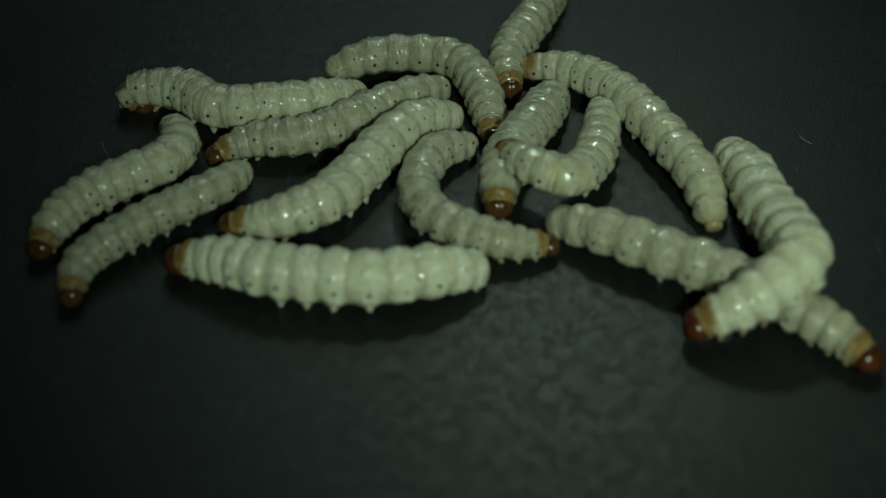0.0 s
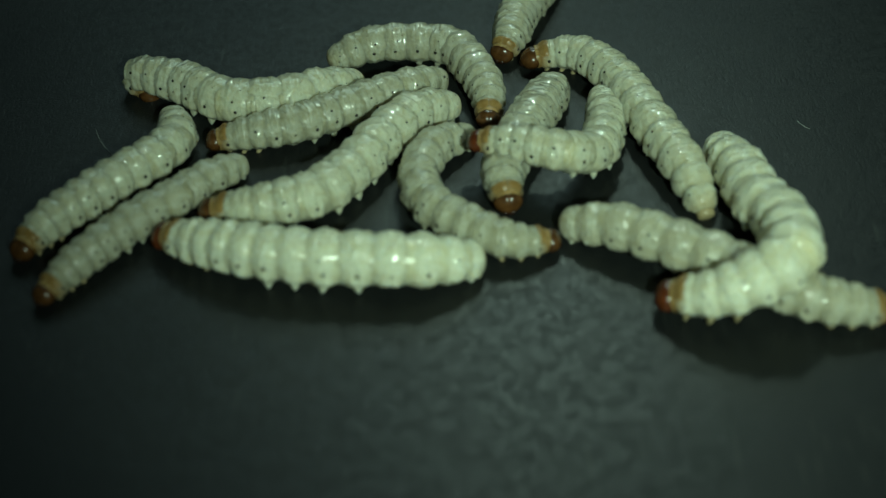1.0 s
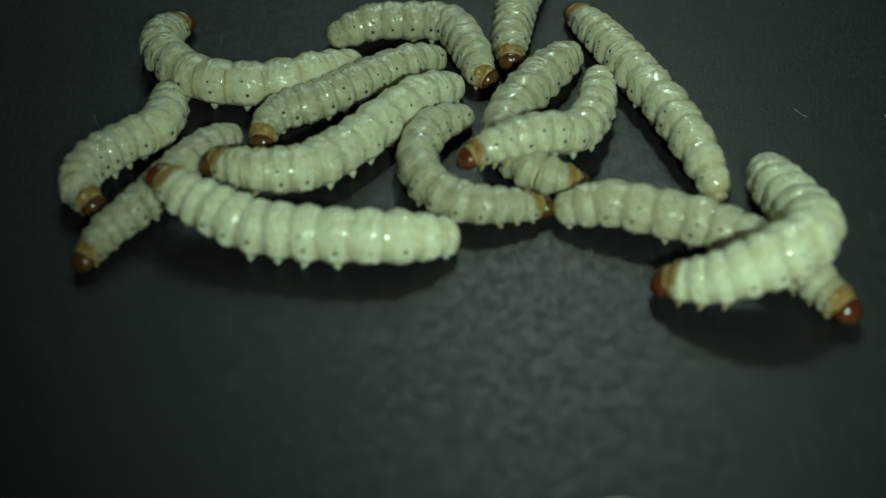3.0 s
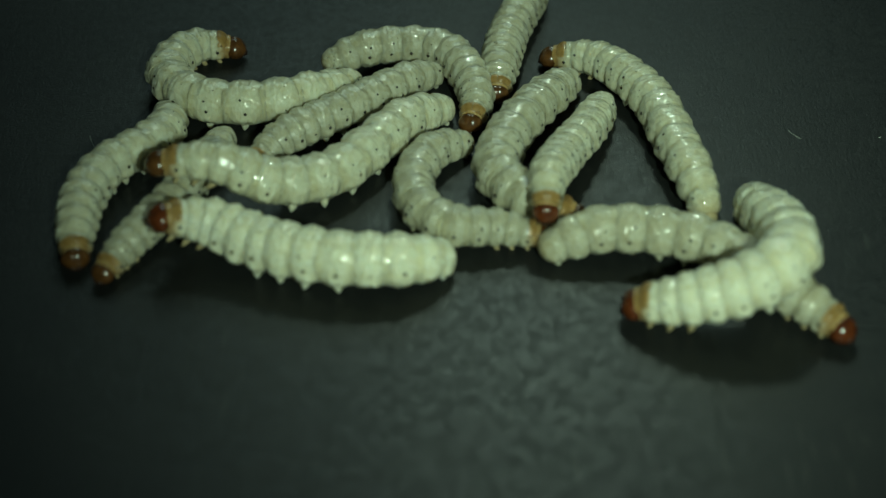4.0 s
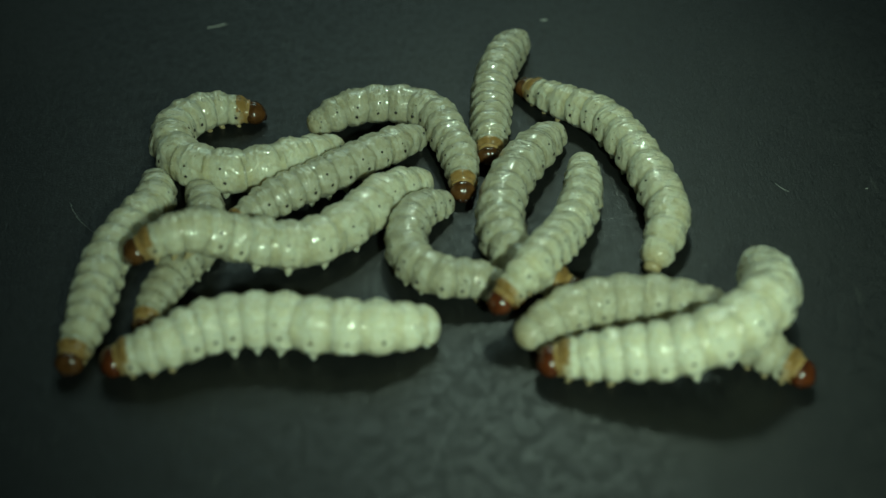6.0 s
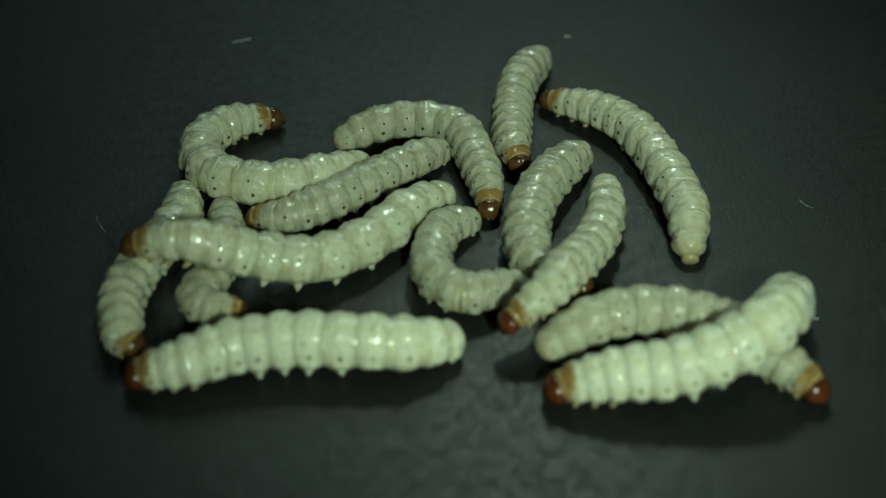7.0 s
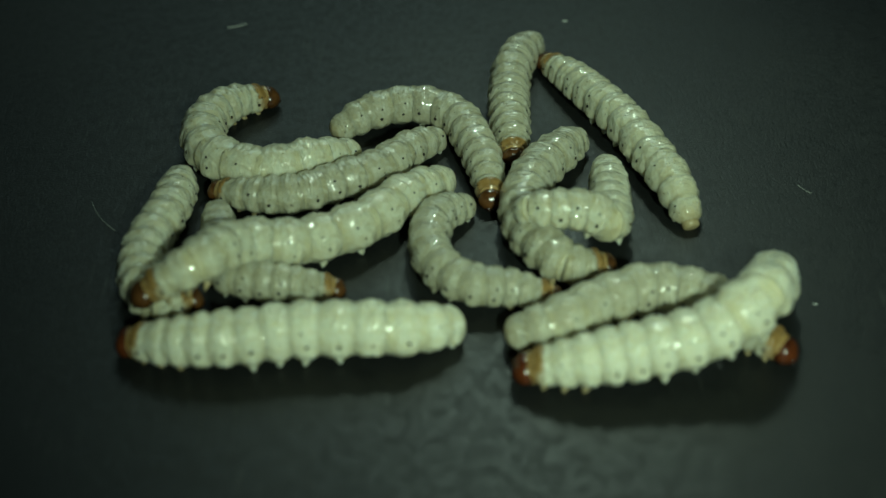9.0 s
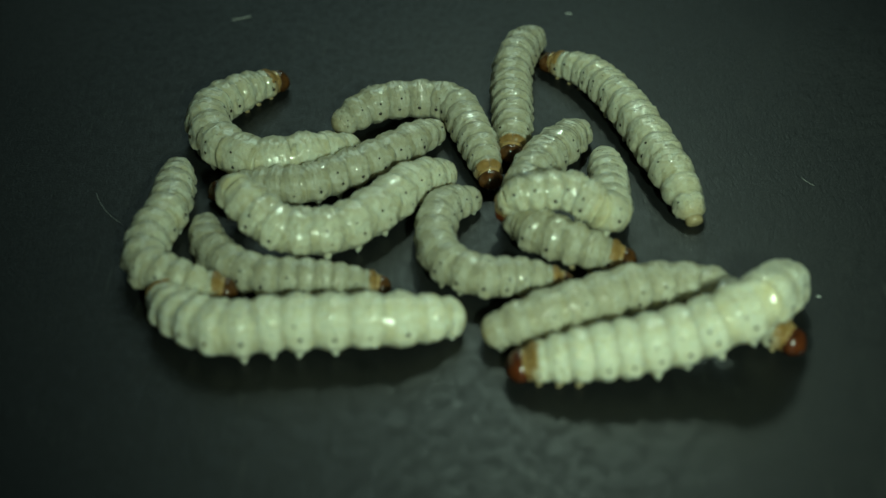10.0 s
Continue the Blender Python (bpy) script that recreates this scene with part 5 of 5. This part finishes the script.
    bend("M", 4.5, 7.1, -9.2, 0.85, 11.1, -7.8, 1.75, 15.0, -7.5, 1.88, 18.9, -8.9, 1.88, 22.0, -11.7, 1.82, 24.7, -14.6, 1.58, 27.7, -17.4, 0.94)
    bend("M", 5, 7.0, -9.5, 0.85, 10.7, -8.4, 1.76, 14.2, -7.8, 1.89, 17.8, -9.2, 1.88, 20.8, -11.2, 1.82, 22.9, -14.1, 1.57, 25.7, -16.3, 0.94)
    bend("M", 5.5, 6.2, -12.7, 0.85, 9.6, -10.7, 1.76, 13.3, -9.1, 1.88, 17.2, -8.9, 1.88, 20.7, -10.6, 1.82, 23.1, -13.8, 1.57, 25.7, -16.8, 0.94)
    bend("M", 6, 6.2, -11.7, 0.85, 9.5, -9.9, 1.76, 13.1, -8.8, 1.88, 16.7, -9.0, 1.88, 20.0, -10.5, 1.83, 22.7, -13.7, 1.58, 25.6, -15.9, 0.94)
    bend("M", 7.5, 5.7, -10.8, 0.85, 9.2, -9.0, 1.76, 12.7, -7.8, 1.88, 16.4, -8.2, 1.88, 19.7, -9.9, 1.82, 22.3, -12.9, 1.57, 24.5, -15.8, 0.94)
    bend("M", 8, 4.3, -12.4, 0.85, 7.7, -10.3, 1.76, 11.2, -8.4, 1.89, 15.2, -7.6, 1.88, 18.8, -9.2, 1.82, 21.2, -12.4, 1.57, 23.7, -15.3, 0.94)
    bend("M", 8.5, 4.2, -11.5, 0.85, 7.6, -9.9, 1.77, 10.9, -8.3, 1.88, 14.6, -7.4, 1.88, 18.1, -8.5, 1.82, 20.2, -11.5, 1.58, 23.2, -13.4, 0.94)
    bend("M", 9, 3.8, -11.2, 0.85, 7.4, -10.7, 1.76, 10.8, -8.7, 1.89, 14.4, -7.3, 1.88, 18.2, -8.4, 1.82, 20.4, -11.2, 1.60, 23.3, -13.4, 0.94)
    bend("M", 9.5, 3.6, -11.3, 0.85, 7.2, -10.1, 1.75, 10.7, -8.7, 1.89, 14.4, -7.9, 1.88, 18.3, -8.5, 1.81, 20.9, -11.4, 1.59, 23.9, -13.6, 0.94)
    bend("M", 10, 1.9, -12.0, 0.85, 5.8, -11.1, 1.75, 9.6, -9.6, 1.89, 13.4, -8.2, 1.89, 17.7, -8.4, 1.80, 20.5, -11.0, 1.58, 23.7, -13.3, 0.94)
    bend("N", 0, 21.6, 4.5, 0.95, 22.8, 0.1, 1.81, 23.1, -4.6, 2.56, 23.8, -9.1, 3.64, 23.7, -13.4, 4.55, 20.1, -16.0, 3.29, 16.0, -16.7, 1.16)
    bend("N", 0.5, 21.2, 3.1, 0.95, 22.4, -1.3, 1.87, 22.5, -5.8, 2.69, 23.5, -10.2, 3.86, 23.3, -14.5, 4.50, 19.8, -17.1, 3.04, 15.7, -17.7, 1.16)
    bend("N", 1, 20.9, 3.3, 0.95, 22.0, -1.2, 1.88, 22.5, -5.8, 2.70, 23.6, -10.2, 3.88, 22.9, -14.3, 4.39, 18.7, -15.8, 2.69, 14.4, -14.7, 1.16)
    bend("N", 1.5, 20.5, 3.0, 0.95, 21.7, -1.3, 1.80, 22.5, -5.7, 2.64, 24.0, -10.0, 3.80, 23.7, -14.1, 4.48, 19.4, -15.4, 2.86, 15.4, -14.0, 1.16)
    bend("N", 2, 20.5, 3.5, 0.95, 22.0, -1.0, 1.82, 22.9, -5.7, 2.70, 24.6, -10.2, 3.91, 23.7, -14.2, 4.37, 18.7, -15.6, 2.65, 14.3, -14.6, 1.16)
    bend("N", 2.5, 23.2, 0.7, 0.95, 23.9, -3.5, 1.82, 24.7, -7.7, 2.85, 25.2, -11.9, 4.17, 22.5, -14.6, 4.11, 18.5, -15.7, 2.57, 14.6, -14.4, 1.16)
    bend("N", 4, 23.3, -2.4, 0.95, 23.9, -6.2, 2.34, 24.4, -10.2, 3.75, 23.6, -13.7, 4.43, 20.5, -15.4, 3.49, 16.7, -15.6, 2.31, 12.9, -14.9, 1.16)
    bend("N", 4.5, 23.1, -3.6, 0.95, 23.7, -7.4, 2.49, 24.1, -11.2, 4.07, 22.0, -14.4, 4.12, 18.1, -15.2, 3.06, 14.1, -15.1, 2.11, 10.1, -15.0, 1.16)
    bend("N", 5, 23.2, -3.2, 0.95, 23.6, -7.1, 2.53, 23.8, -11.1, 4.09, 21.6, -14.4, 4.17, 17.7, -15.6, 3.03, 13.6, -15.3, 2.04, 9.5, -14.7, 1.16)
    bend("N", 5.5, 25.4, -3.6, 0.95, 25.2, -7.6, 2.66, 24.5, -11.5, 4.13, 21.8, -14.7, 4.13, 17.8, -15.1, 2.91, 13.7, -14.7, 2.00, 9.5, -14.2, 1.16)
    bend("N", 6, 24.4, -3.4, 0.95, 24.2, -7.5, 2.72, 23.2, -11.5, 4.26, 20.1, -14.4, 4.02, 16.3, -14.9, 2.73, 11.9, -14.6, 1.93, 7.5, -14.3, 1.16)
    bend("N", 7.5, 25.6, -6.3, 1.48, 24.0, -9.5, 3.30, 21.7, -12.7, 4.42, 18.3, -13.9, 3.15, 14.4, -14.8, 2.37, 10.4, -15.1, 1.98, 6.4, -15.6, 1.05)
    bend("N", 8, 25.4, -5.9, 1.48, 24.1, -9.5, 3.31, 21.8, -12.7, 4.37, 18.0, -13.4, 2.99, 14.0, -14.2, 2.36, 9.8, -14.5, 1.97, 5.8, -15.0, 1.05)
    bend("N", 8.5, 24.0, -5.2, 1.48, 22.7, -8.9, 3.33, 20.7, -12.5, 4.40, 17.0, -13.7, 3.11, 13.0, -14.6, 2.35, 8.7, -14.9, 1.95, 4.5, -14.4, 1.05)
    bend("N", 9, 23.7, -4.6, 1.48, 22.5, -8.4, 3.34, 20.4, -11.9, 4.39, 17.0, -13.6, 3.09, 12.8, -14.4, 2.36, 8.5, -15.1, 1.97, 4.2, -14.9, 1.05)
    bend("N", 9.5, 24.4, -5.6, 1.48, 22.9, -9.3, 3.23, 20.6, -12.8, 4.44, 16.7, -13.8, 3.05, 12.5, -14.7, 2.35, 8.1, -15.4, 1.96, 3.8, -15.5, 1.05)
    bend("N", 10, 24.3, -6.8, 1.48, 22.4, -10.1, 3.35, 19.8, -13.2, 4.41, 16.0, -14.1, 2.97, 11.9, -14.9, 2.32, 7.7, -15.4, 1.92, 3.6, -15.5, 1.05)
    bend("O", 0, 6.5, -38.5, 0.60, 8.3, -36.0, 1.25, 11.2, -35.6, 1.34, 13.6, -37.6, 1.34, 14.9, -40.4, 1.31, 15.6, -43.4, 1.12, 15.8, -46.5, 0.67)
    bend("O", 10, 6.5, -38.5, 0.60, 8.3, -36.0, 1.25, 11.2, -35.6, 1.34, 13.6, -37.6, 1.34, 14.9, -40.4, 1.31, 15.6, -43.4, 1.12, 15.8, -46.5, 0.67)
    for letter in BENDS:
        crawl(letter)


motions()
